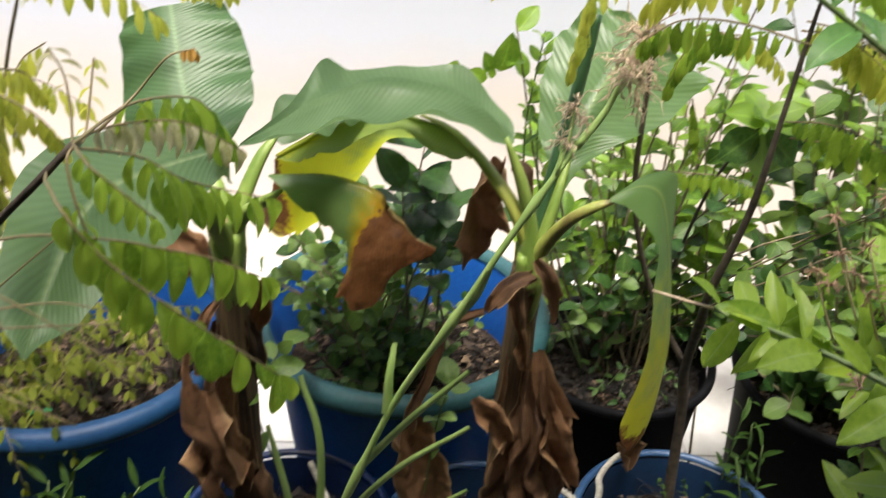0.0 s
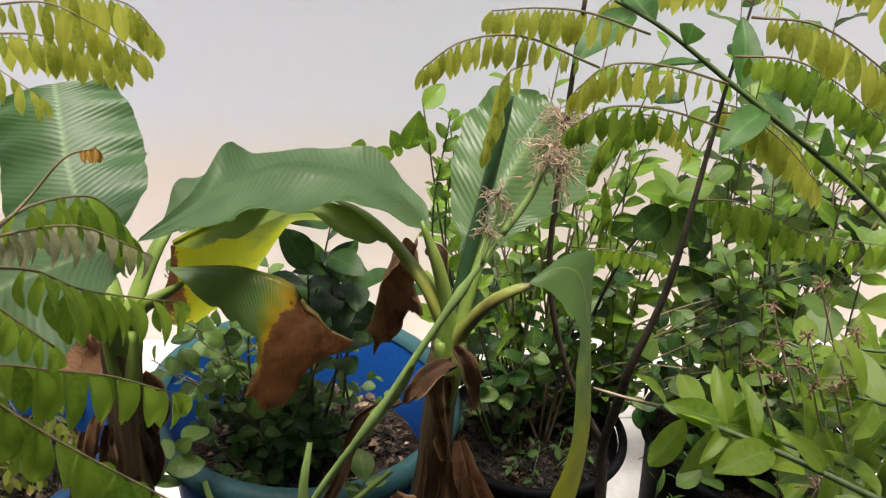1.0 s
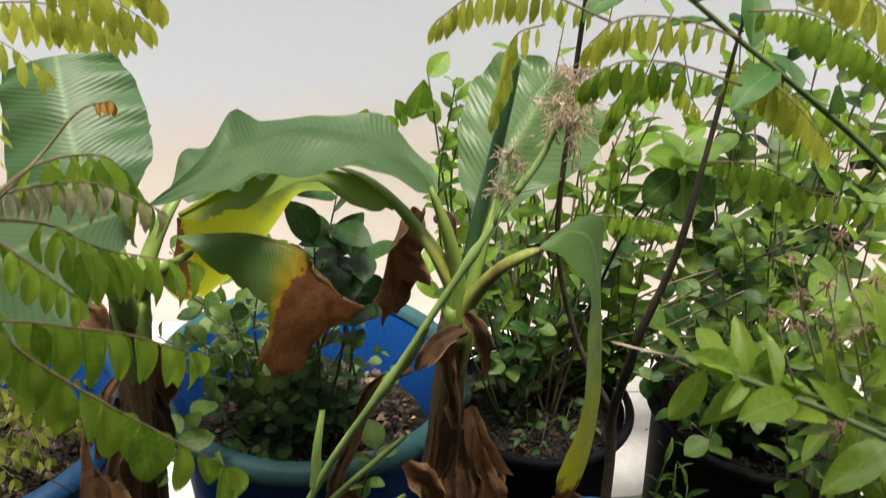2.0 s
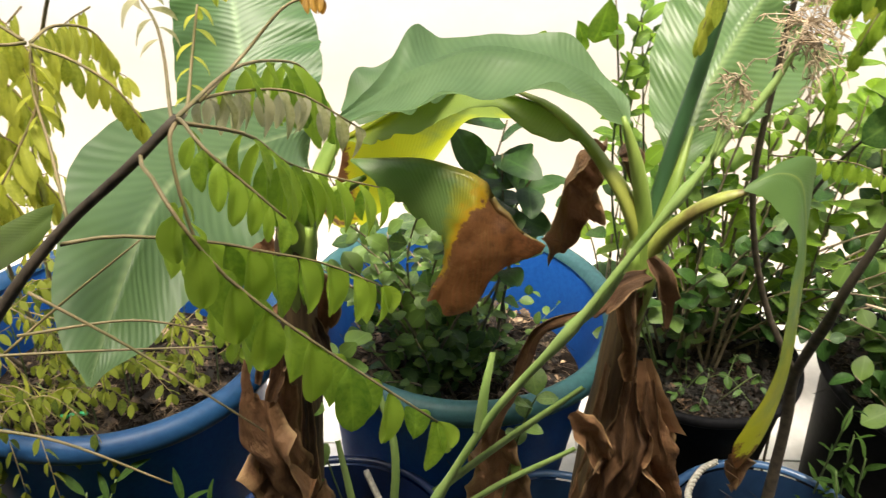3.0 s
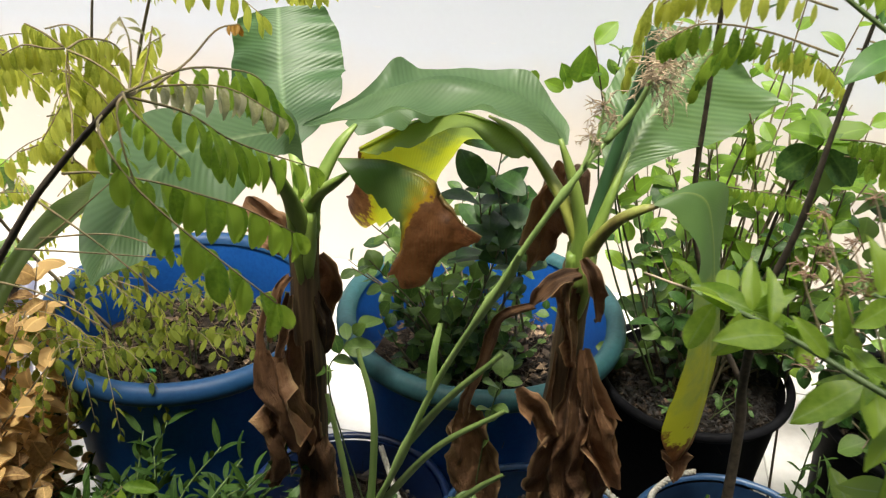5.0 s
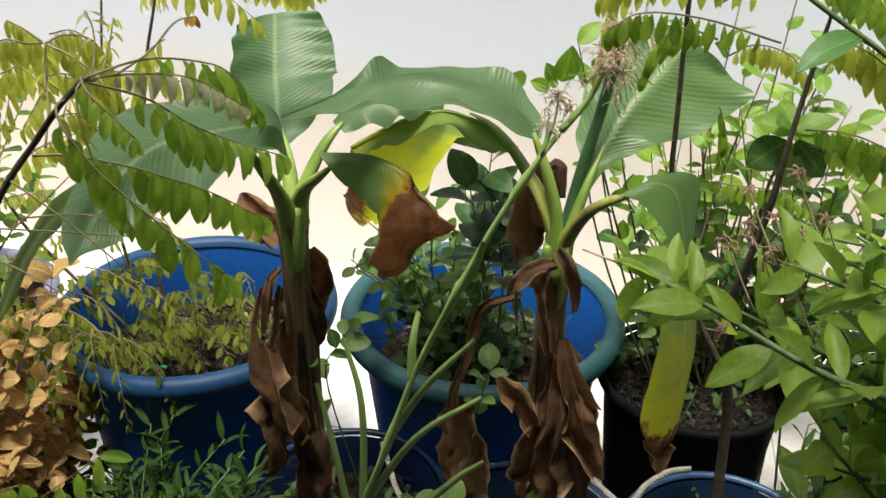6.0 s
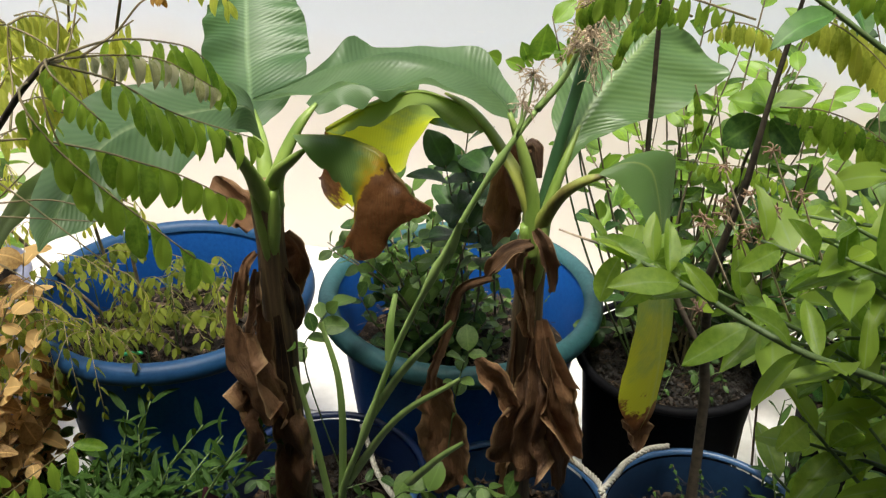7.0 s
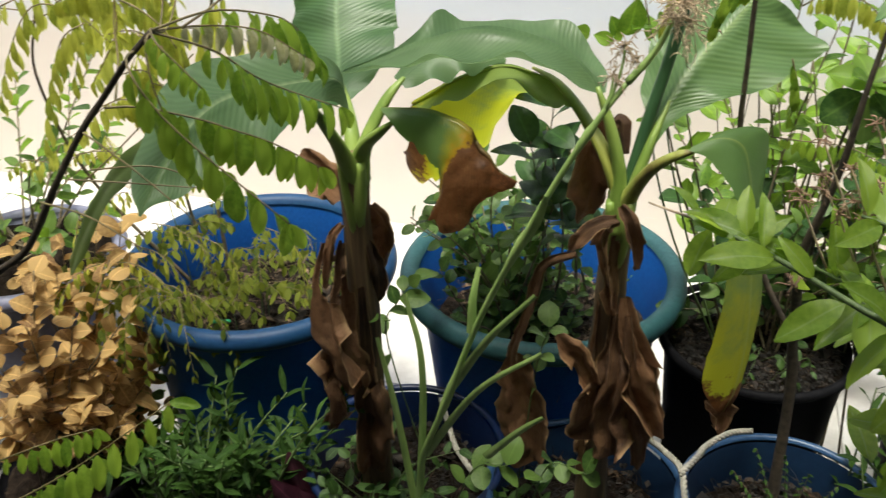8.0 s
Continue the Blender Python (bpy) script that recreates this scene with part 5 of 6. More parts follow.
for pts, count, size in (([(0.50, 0.46, 0.92), (0.42, 0.45, 1.0), (0.36, 0.44, 1.04), (0.30, 0.44, 1.06)], 14, 0.056),
                         ([(0.50, 0.46, 0.92), (0.47, 0.46, 1.02), (0.43, 0.47, 1.10)], 12, 0.05), ([(0.54, 0.47, 0.80), (0.44, 0.46, 0.86), (0.36, 0.46, 0.88)], 13, 0.06), ([(0.57, 0.49, 0.6), (0.47, 0.47, 0.70), (0.385, 0.48, 0.745)], 14, 0.055),
                         ([(0.55, 0.47, 0.74), (0.60, 0.48, 0.90), (0.58, 0.5, 1.05)], 12, 0.055), ([(0.575, 0.49, 0.62), (0.50, 0.52, 0.70), (0.43, 0.56, 0.73)], 11, 0.05), ([(0.50, 0.46, 0.92), (0.46, 0.55, 0.98), (0.40, 0.62, 0.96)], 12, 0.05), ([(0.52, 0.47, 0.84), (0.40, 0.46, 0.95), (0.245, 0.460, 1.022)], 14, 0.055), ([(0.52, 0.47, 0.84), (0.42, 0.46, 0.92), (0.307, 0.450, 0.994)], 12, 0.056), ([(0.50, 0.46, 0.92), (0.44, 0.46, 1.0), (0.357, 0.470, 1.040)], 11, 0.055), ([(0.55, 0.48, 0.72), (0.46, 0.46, 0.80), (0.358, 0.450, 0.910)], 13, 0.055), ([(0.57, 0.49, 0.6), (0.50, 0.50, 0.66), (0.364, 0.500, 0.805)], 12, 0.05), ([(0.50, 0.46, 0.92), (0.46, 0.48, 1.04), (0.341, 0.520, 1.042)], 11, 0.05), ([(0.50, 0.46, 0.92), (0.52, 0.48, 1.05), (0.379, 0.500, 1.092)], 11, 0.052), ([(0.55, 0.48, 0.72), (0.50, 0.45, 0.80), (0.402, 0.440, 0.916)], 10, 0.055)):
    sprig(lime, pts, count, LIME, size, rng, 0.25, 0.0028, 0.0012, M_TWIG_GREEN, 0.9, 0.15)
sprig(lime, [(0.50, 0.46, 0.92), (0.38, 0.40, 0.99), (0.319, 0.385, 1.017), (0.249, 0.44, 1.024), (0.200, 0.485, 1.019)], 17, LIME, 0.05, rng, 0.3, 0.0032, 0.0014, M_TWIG_GREEN, 0.9, 0.1)
for tip, count in (((0.335, 0.52, 0.931), 9), ((0.369, 0.52, 0.968), 9), ((0.36, 0.55, 0.977), 8), ((0.347, 0.60, 0.995), 8), ((0.394, 0.58, 0.998), 9), ((0.403, 0.55, 0.976), 8), ((0.365, 0.48, 0.931), 9), ((0.391, 0.50, 0.863), 9),
                   ((0.397, 0.52, 0.808), 10), ((0.371, 0.45, 0.985), 9), ((0.345, 0.46, 1.075), 8), ((0.351, 0.43, 1.059), 8), ((0.41, 0.53, 0.76), 9)):
    e = Vector(tip)
    b = Vector((0.57, 0.49, 0.62)).lerp(Vector((0.50, 0.46, 0.92)), min(1.0, max(0.0, (e.z - 0.72) / 0.25)))
    sprig(lime, [b, b.lerp(e, 0.5) + Vector((0, 0, 0.03)), e], count, LIME, 0.047, rng, 0.45, 0.0026, 0.0012, M_TWIG_GREEN, 0.9, 0.1)
sprig(lime, [(0.59, 0.50, 0.55), (0.68, 0.66, 0.88), (0.560, 0.800, 1.009), (0.429, 0.800, 1.099), (0.354, 0.800, 1.146), (0.284, 0.800, 1.190), (0.232, 0.800, 1.214)], 9, LIME_SHADED, 0.085, rng, 0.45, 0.0045, 0.002, M_TWIG_GREEN, 0.8, 0.1)
for k in range(5):
    a = k * 1.25 + 0.5
    put_leaf("leaf", LIME[k % 4], lime, Vector((0.236, 0.462, 1.023)), Vector((math.cos(a), 0.5 * math.sin(a), 0.55 * math.sin(a) + 0.25)), Vector((0.5 * math.sin(3 * a), -0.6, 0.8)), 0.034 + 0.006 * (k % 3))
part("dry_flower_stalk", tube(bmesh.new(), [(0.200, 0.485, 1.019), (0.180, 0.50, 1.016), (0.165, 0.515, 1.012)], 0.0012, 0.0008, 5, 6), M_SEED, lime)
for at in ((0.263, 0.400, 1.026), (0.294, 0.450, 1.065), (0.278, 0.470, 1.061), (0.310, 0.470, 1.069), (0.269, 0.480, 1.046)):
    seed_tuft(lime, at, 0.011, 12, rng, 0, M_FLOWER)

# ---- shrubs in the big pots ----
ROUND = [leaf_mesh("round_leaf", M_ROUND, w, 10, c, 0.6, nx=6, seed=s, belly=0.5) for s, w, c in ((31, 0.72, 0.1), (32, 0.62, 0.25), (33, 0.8, 0.15))]
BRIGHT = [leaf_mesh("bright_leaf", M_BRIGHT, w, 14, c, 0.7, nx=7, seed=s, jag=0.06, belly=0.42) for s, w, c in ((41, 0.62, 0.2), (42, 0.55, 0.3), (43, 0.70, 0.1))]
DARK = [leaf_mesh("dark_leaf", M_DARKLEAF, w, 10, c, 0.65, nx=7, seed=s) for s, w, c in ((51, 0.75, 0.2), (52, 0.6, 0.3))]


def shrub(label, base, z, meshes, leaf, heads, per, rng, category="shrub", stem_mat=None, r=0.0028, waist=0.35, spread=0.9):
    """Thin stems that fan from the soil to the given heads, leafy along their upper part."""
    t = thing("potted_shrub", label, category, (*base, z), "potted shrubs")
    for h in heads:
        b = Vector((base[0] + rng.uniform(-0.04, 0.04), base[1] + rng.uniform(-0.04, 0.04), z - 0.01))
        e = Vector(h)
        m = b.lerp(e, 0.5) + jitter(rng, 0.03) + Vector((0, 0, 0.03))
        sprig(t, [b, m, e], per, meshes, leaf, rng, waist, r, r * 0.35, stem_mat or M_BARK_PALE, spread, 0.2, twig_name="stem")
    return t


rng = random.Random(31)
shrub("low round-leaved shrub filling the blue tub", (-0.08, 1.22), 0.34, ROUND, 0.036, [(-0.09 + 0.17 * math.cos(a) * r_, 1.20 + 0.19 * math.sin(a) * r_, 0.56 + 0.16 * rng.random()) for a, r_ in ((k * 2.4, 0.35 + 0.65 * (k % 5) / 4) for k in range(20))] + [(-0.205, 1.10, 0.70), (-0.19, 1.05, 0.66), (-0.24, 1.12, 0.60)], 12, rng, waist=0.15)
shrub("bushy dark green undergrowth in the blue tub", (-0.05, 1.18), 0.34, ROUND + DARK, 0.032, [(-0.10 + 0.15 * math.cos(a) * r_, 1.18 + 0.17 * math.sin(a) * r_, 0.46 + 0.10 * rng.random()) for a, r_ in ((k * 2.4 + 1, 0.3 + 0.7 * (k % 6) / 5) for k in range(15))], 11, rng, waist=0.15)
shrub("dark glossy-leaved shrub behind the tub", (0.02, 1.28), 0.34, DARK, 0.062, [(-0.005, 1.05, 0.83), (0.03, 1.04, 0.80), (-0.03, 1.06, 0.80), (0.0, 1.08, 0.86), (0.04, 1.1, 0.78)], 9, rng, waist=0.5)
pot_shrub = shrub("leggy bright-leaved shrub in the black pot", (0.35, 1.24), 0.36, BRIGHT, 0.042,
                  [(0.108, 1.09, 1.02), (0.15, 1.12, 0.98), (0.16, 1.2, 0.80), (0.22, 1.25, 0.86), (0.28, 1.3, 0.92), (0.36, 1.35, 0.95), (0.42, 1.3, 0.90), (0.48, 1.3, 0.96), (0.52, 1.25, 0.86), 
                   (0.24, 1.4, 0.80), (0.34, 1.45, 0.75), (0.44, 1.42, 0.78), (0.56, 1.35, 0.75), (0.18, 1.3, 0.72), (0.33, 1.28, 1.04), (0.42, 1.34, 1.08), (0.50, 1.30, 1.06), (0.26, 1.3, 1.0), (0.38, 1.22, 0.98), (0.46, 1.2, 0.94)], 11, rng, waist=0.3)
shrub("bushy green shrub at the foot of the wall", (0.50, 1.62), 0.0, BRIGHT, 0.06, [(0.30 + 0.05 * k + 0.03 * math.sin(k * 5), 1.55 + 0.06 * math.sin(k * 3), 0.50 + 0.45 * ((k * 0.618) % 1)) for k in range(15)], 9, rng, waist=0.25)
shrub("small-leaved green growth along the foot of the wall", (0.32, 1.68), 0.0, BRIGHT + DARK, 0.066, [(0.20 + 0.034 * k, 1.60 + 0.05 * math.sin(k * 3), 0.46 + 0.38 * ((k * 0.618) % 1)) for k in range(8)], 8, rng, waist=0.3)
shrub("bushy green shrub growing against the wall", (0.95, 1.60), 0.0, BRIGHT + ROUND + DARK, 0.078, [(0.62 + 0.024 * k + 0.03 * math.sin(k * 5), 1.5 + 0.08 * math.sin(k * 3), 0.62 + 0.55 * ((k * 0.618) % 1)) for k in range(26)], 13, rng, waist=0.3)
# mostly dark leaves: the canopy's shade is carried by their colour
shrub("leafy undergrowth behind the black pot, darkened for canopy shade", (0.36, 1.30), 0.36, ROUND + DARK * 3, 0.038, [(0.20 + 0.03 * k, 1.18 + 0.07 * math.sin(k * 3), 0.46 + 0.34 * ((k * 0.618) % 1)) for k in range(22)], 14, rng, waist=0.2)
shrub("dense green shrub in the far black pot", (0.76, 1.22), 0.335, BRIGHT + ROUND, 0.044,
                  [(0.62, 1.15, 0.75), (0.66, 1.2, 0.92), (0.72, 1.25, 1.0), (0.78, 1.2, 0.95), (0.85, 1.15, 0.85), (0.60, 1.28, 0.86), (0.68, 1.02, 0.7), (0.76, 1.0, 0.72), (0.84, 1.05, 0.7), (0.58, 1.05, 0.62), (0.92, 1.2, 0.95), (0.66, 1.35, 1.02), (0.8, 1.35, 1.05), (0.62, 1.0, 0.55), (0.9, 1.3, 1.02), (0.57, 1.12, 0.8), (0.60, 1.1, 0.95)], 15, rng, waist=0.25)
shrub("leafy green shrub in the lilac pot", (-1.10, 1.15), 0.385, BRIGHT + ROUND, 0.045, [(-1.1 + 0.22 * math.cos(k), 1.15 + 0.22 * math.sin(k), 0.52 + 0.09 * (k % 4)) for k in range(16)], 12, rng, waist=0.3)
# seedling with large bright leaves at the top of a shoot
for at, way, size in (((0.092, 1.088, 0.958), (0.25, -0.2, 1), 0.056), ((0.080, 1.085, 0.958), (-0.3, -0.2, 0.9), 0.030), ((0.076, 1.086, 0.948), (-0.9, -0.2, 0.35), 0.030), ((0.085, 1.086, 0.950), (-0.5, -0.3, 0.9), 0.020), ((0.040, 1.10, 0.950), (-0.2, -0.3, 0.2), 0.034)):
    put_leaf("leaf", BRIGHT[2], pot_shrub, Vector(at), way, (0.5, -1, 0.4), size)
for x, y, top in ((0.135, 1.10, 1.01), (0.155, 1.12, 0.97)):
    sprig(pot_shrub, [(0.30, 1.20, 0.35), (x + 0.05, y + 0.06, 0.62), (x, y, 0.84), (x + 0.012, y, top)], 14, BRIGHT, 0.026, rng, 0.66, 0.0022, 0.001, M_TWIG_GREEN, 0.8, 0.3)

# ---- taller shrubbery and dry flower heads on the citrus side ----
rng = random.Random(37)
shrub("tall leafy shrub rising behind the black pots", (0.52, 1.30), 0.0, BRIGHT, 0.05, [(0.343, 1.200, 0.921), (0.406, 1.200, 0.875), (0.432, 1.200, 0.935), (0.485, 1.200, 0.864), (0.513, 1.200, 0.908), (0.306, 1.250, 0.866)], 15, rng, waist=0.5)
for at in ((0.280, 0.520, 1.075), (0.299, 0.500, 1.064), (0.311, 0.520, 1.091), (0.324, 0.500, 1.054), (0.292, 0.470, 1.044), (0.268, 0.500, 1.043), (0.308, 0.470, 1.041), (0.332, 0.500, 1.068), (0.281, 0.500, 1.058)):
    e = Vector(at)
    part("dry_flower_stalk", tube(bmesh.new(), [e + Vector((0.03, 0.0, -0.06)), e + Vector((0.012, 0, -0.025)), e], 0.001, 0.0006, 5, 6), M_SEED, lime)
    seed_tuft(lime, at, 0.010, 13, rng, 0, M_FLOWER)

shrub("leafy shrub between the citrus bush and the far pot", (0.78, 0.92), 0.0, ROUND + BRIGHT, 0.05, [(0.56 + 0.02 * k, 0.86 + 0.07 * math.sin(k * 3), 0.68 + 0.30 * ((k * 0.618) % 1)) for k in range(16)], 12, rng, waist=0.5)
# broad-leaved shoot beside the curry trunk
part("stem", tube(bmesh.new(), [(0.40, 1.18, 0.60), (0.375, 1.02, 0.84), (0.372, 0.90, 0.98)], 0.003, 0.0015, 6, 12), M_BARK, pot_shrub)
for k in range(5):
    a = k * 1.3 + 0.4
    put_leaf("leaf", BRIGHT[k % 3], pot_shrub, Vector((0.372, 0.895, 0.985)), Vector((math.cos(a), 0.5 * math.sin(a) - 0.2, 0.35 + 0.25 * math.sin(a * 2))), Vector((0, -0.5, 0.9)), 0.05)
for x, z, way in ((0.375, 0.975, (0.7, -0.3, -0.6)), (0.370, 0.972, (0.1, -0.4, -0.8)), (0.365, 0.975, (-0.7, -0.3, -0.5))):
    put_leaf("leaf", ROUND[2], pot_shrub, Vector((x, 0.89, z)), way, (0.2, -0.8, 0.6), 0.052)

# ---- seedlings and litter in the left tub ----
rng = random.Random(41)
SEEDLING = [leaf_mesh("seedling_leaflet", mat, 0.55, 14, c, 0.7, nx=4, ny=1, seed=s) for s, c, mat in ((61, 0.1, M_SEEDLING), (62, 0.3, M_SEEDLING))]
for k in range(10):
    a, r_ = k * 2.4, 0.04 + 0.13 * ((k * 0.618) % 1)
    x, y = -0.575 + r_ * math.cos(a) * 1.05, 1.11 + r_ * math.sin(a) * 0.9
    s = thing("curry_seedling", "small yellow-green curry leaf seedling in the tub", "seedling", (x, y, 0.325), "curry seedlings")
    h = rng.uniform(0.10, 0.27)
    part("stem", tube(bmesh.new(), [(x, y, 0.315), (x + 0.005, y - 0.005, 0.345 + h * 0.5), (x + rng.uniform(-0.02, 0.02), y - 0.01, 0.345 + h)], 0.0016, 0.0008, 5, 6), M_TWIG_GREEN, s)
    for f in range(5):
        b = a + f * 1.3
        c = Vector((x, y, 0.345 + h * rng.uniform(0.35, 1)))
        d = Vector((math.cos(b), math.sin(b), 0))
        n = rng.uniform(0.06, 0.12)
        frond(s, [c, c + d * n * 0.5 + Vector((0, 0, 0.012)), c + d * n + Vector((0, 0, -0.012))], 5, SEEDLING, 0.027, rng, 0.2, 0.6, 0.0007)
for k, (x, y) in enumerate(((-0.78, 0.97), (-0.70, 0.93), (-0.65, 0.91), (-0.60, 0.895), (-0.74, 0.99))):
    s = thing("curry_seedling", "drooping yellow-green fronds over the tub rim", "seedling", (x, y + 0.06, 0.40), "curry seedlings")
    for f in range(5):
        b = -1.6 + (f - 2.0) * 0.65
        c = Vector((x, y + 0.05, 0.50))
        d = Vector((math.cos(b), math.sin(b), 0))
        frond(s, [c, c + d * 0.05 + Vector((0, 0, 0.02)), c + d * 0.10 + Vector((0, 0, -0.02)), c + d * 0.12 + Vector((0, 0, -0.08))], 6, SEEDLING, 0.025, rng, 0.15, 0.7, 0.0008)


def litter(name, label, centre, radius, z, count, rng, material, size=0.012):
    """Loose curled bits of dry leaf and twig on soil."""
    bm = bmesh.new()
    for _ in range(count):
        a, r_ = rng.uniform(0, 6.28), radius * math.sqrt(rng.random())
        c = Vector((centre[0] + r_ * math.cos(a), centre[1] + r_ * math.sin(a), z + rng.uniform(0.006, 0.03)))
        d = Vector((rng.uniform(-1, 1), rng.uniform(-1, 1), rng.uniform(-0.3, 0.3))).normalized()
        n = size * rng.uniform(0.4, 1.3) * (2.4 if rng.random() < 0.07 else 1.0)
        if rng.random() < 0.5:
            n *= 2.0
            tube(bm, [c - d * n, c + Vector((0, 0, 0.004)) + jitter(rng, 0.3 * n), c + d * n], 0.0006, 0.0003, 4, 3)
        else:
            s = d.cross(Vector((0, 0, 1))).normalized()
            w = n * rng.uniform(0.25, 0.6)
            lift = Vector((0, 0, 1)) * w * rng.uniform(0.2, 0.9)
            vs = [bm.verts.new(v) for v in (c - d * n * 0.6, c + s * w + lift, c + d * n * 0.6, c - s * w + lift, c)]
            for i in range(4):
                bm.faces.new((vs[4], vs[i], vs[(i + 1) % 4]))
    return solid(name, bm, material, label=label, category="leaf litter", kind="stuff")


rng = random.Random(51)
litter("leaf_litter", "dry brown leaf litter on the left tub's soil", (-0.561, 1.156), 0.185, 0.325, 2300, rng, M_LITTER)
litter("leaf_litter", "dry brown leaf litter on the middle tub's soil", (-0.032, 1.229), 0.18, 0.337, 2300, rng, M_LITTER)
litter("leaf_litter", "dry twigs and leaves in the black pot", (0.352, 1.225), 0.14, 0.357, 3600, rng, M_LITTER_SHADED, 0.0075)
litter("leaf_litter", "dry twigs and leaves in the far pot", (0.76, 1.20), 0.17, 0.332, 2600, rng, M_LITTER_SHADED, 0.008)
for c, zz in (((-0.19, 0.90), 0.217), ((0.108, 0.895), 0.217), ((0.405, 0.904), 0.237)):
    litter("leaf_litter", "brown leaf litter in a bucket, darkened for shade", c, 0.13, zz, 900, rng, M_LITTER_SHADED, 0.010)
part_bits = thing("green_scrap", "small scrap of bright green plastic on the soil", "plastic scrap", (-0.589, 1.030, 0.389))
bm = bmesh.new()
for k in range(3):
    bmesh.ops.create_icosphere(bm, subdivisions=1, radius=0.006, matrix=Matrix.Translation(Vector((-0.589, 1.030, 0.389)) + Vector((0.012 * k - 0.012, 0.004 * k, 0))) @ Matrix.Diagonal((1.4, 0.8, 0.6, 1)))
part("scrap", bm, M_GREENBIT, part_bits)


# ---- rope handles ----
def rope(bucket, points, r=0.0045):
    """Three twisted strands along a curve."""
    q = [Vector(p) for p in spline(points, 60)]
    bm = bmesh.new()
    for s in range(3):
        strand = []
        for i, p in enumerate(q):
            d = (q[min(i + 1, 60)] - q[max(i - 1, 0)]).normalized()
            a = d.orthogonal().normalized()
            b = d.cross(a)
            w = i * 0.9 + s * 2.094
            strand.append(p + (a * math.cos(w) + b * math.sin(w)) * r * 0.6)
        tube(bm, strand, r * 0.62, r * 0.62, 6, 60)
    part("rope_handle", bm, M_ROPE, bucket, "twisted off-white rope handle")


rope(bucket_c, [(0.240, 0.800, 0.456), (0.263, 0.870, 0.426), (0.277, 0.930, 0.393), (0.312, 0.990, 0.372), (0.349, 1.030, 0.350)])
rope(bucket_b, [(0.164, 1.000, 0.367), (0.186, 0.960, 0.366), (0.218, 0.950, 0.350), (0.245, 0.900, 0.367), (0.254, 0.840, 0.367)])
rope(bucket_a, [(-0.168, 1.030, 0.302), (-0.148, 1.000, 0.283), (-0.119, 0.950, 0.274), (-0.070, 0.880, 0.294)])

# ---- plants at the left edge ----
rng = random.Random(61)
planter("plastic_pot", "dark plastic pot beneath the faded leafy bush", (-0.80, 0.80), 0.13, 0.20, 0.10, 0.012, M_BLACK, M_BLACK, 0.17, "black pots")
TAN = [leaf_mesh("faded_leaf", M_TAN, w, f, c, 0.5, nx=7, seed=s, jag=0.13) for s, w, f, c in ((71, 0.85, 12, 0.25), (72, 0.75, 30, 0.6), (73, 0.95, -18, 0.45), (74, 0.8, 40, 0.3))]
shrub("drying bush with papery tan and yellow leaves", (-0.80, 0.80), 0.17, TAN, 0.039,
             [(-0.770, 0.780, 0.546), (-0.752, 0.800, 0.444), (-0.680, 0.870, 0.452), (-0.703, 0.780, 0.375), (-0.814, 0.720, 0.327), (-0.731, 0.850, 0.281), (-0.741, 0.800, 0.622), (-0.781, 0.720, 0.489), (-0.740, 0.850, 0.502), (-0.687, 0.900, 0.315), (-0.745, 0.700, 0.457), (-0.805, 0.740, 0.588), (-0.655, 0.900, 0.506), (-0.840, 0.700, 0.364)], 16, rng, waist=0.3)
shrub("straggling bush with drying tan leaves", (-0.92, 0.92), 0.0, TAN, 0.039, [(-0.684, 0.900, 0.589), (-0.684, 0.920, 0.488), (-0.705, 0.880, 0.423), (-0.680, 0.920, 0.352), (-0.714, 0.850, 0.350), (-0.662, 0.820, 0.313), (-0.694, 0.970, 0.403), (-0.748, 0.920, 0.479), (-0.808, 0.900, 0.365), (-0.828, 0.950, 0.492), (-0.729, 0.900, 0.342)], 16, rng, waist=0.35)
shrub("thin upright shoots with papery tan leaves", (-0.92, 1.0), 0.0, TAN, 0.042, [(-0.899, 0.970, 0.537), (-0.853, 0.990, 0.544), (-0.781, 0.950, 0.533), (-0.783, 1.000, 0.572), (-0.720, 1.000, 0.620), (-0.919, 0.950, 0.499), (-0.829, 0.930, 0.514), (-0.697, 0.970, 0.562), (-0.977, 1.000, 0.520)], 6, rng, waist=0.78, r=0.002)
HERB = [leaf_mesh("herb_leaf", M_HERB, 0.24, 16, c, 0.8, nx=5, ny=1, seed=s) for s, c in ((81, 0.1), (82, 0.3))]
planter("plastic_pot", "low dark pot of narrow-leaved herbs", (-0.47, 0.80), 0.15, 0.16, 0.12, 0.012, M_BLACK, M_BLACK, 0.13, "black pots")
shrub("narrow-leaved herb with upright tufted shoots", (-0.47, 0.80), 0.13, HERB, 0.047,
             [(-0.47 + 0.17 * math.cos(k * 2.4) * (0.3 + 0.7 * ((k * 0.618) % 1)), 0.80 + 0.13 * math.sin(k * 2.4) * (0.3 + 0.7 * ((k * 0.618) % 1)), 0.26 + 0.13 * ((k * 0.37) % 1)) for k in range(30)] + [(-0.482, 0.900, 0.409), (-0.499, 0.880, 0.373), (-0.224, 0.820, 0.495), (-0.212, 0.820, 0.475)], 13, rng, "herb", M_TWIG_GREEN, waist=0.3, spread=0.7)
shrub("dense narrow-leaved herb in front of the tub", (-0.62, 0.84), 0.0, HERB, 0.045, [(-0.64 + 0.16 * math.cos(k * 2.4) * (0.3 + 0.7 * ((k * 0.618) % 1)), 0.84 + 0.10 * math.sin(k * 2.4), 0.20 + 0.14 * ((k * 0.37) % 1)) for k in range(14)], 12, rng, "herb", M_TWIG_GREEN, waist=0.3, spread=0.7)
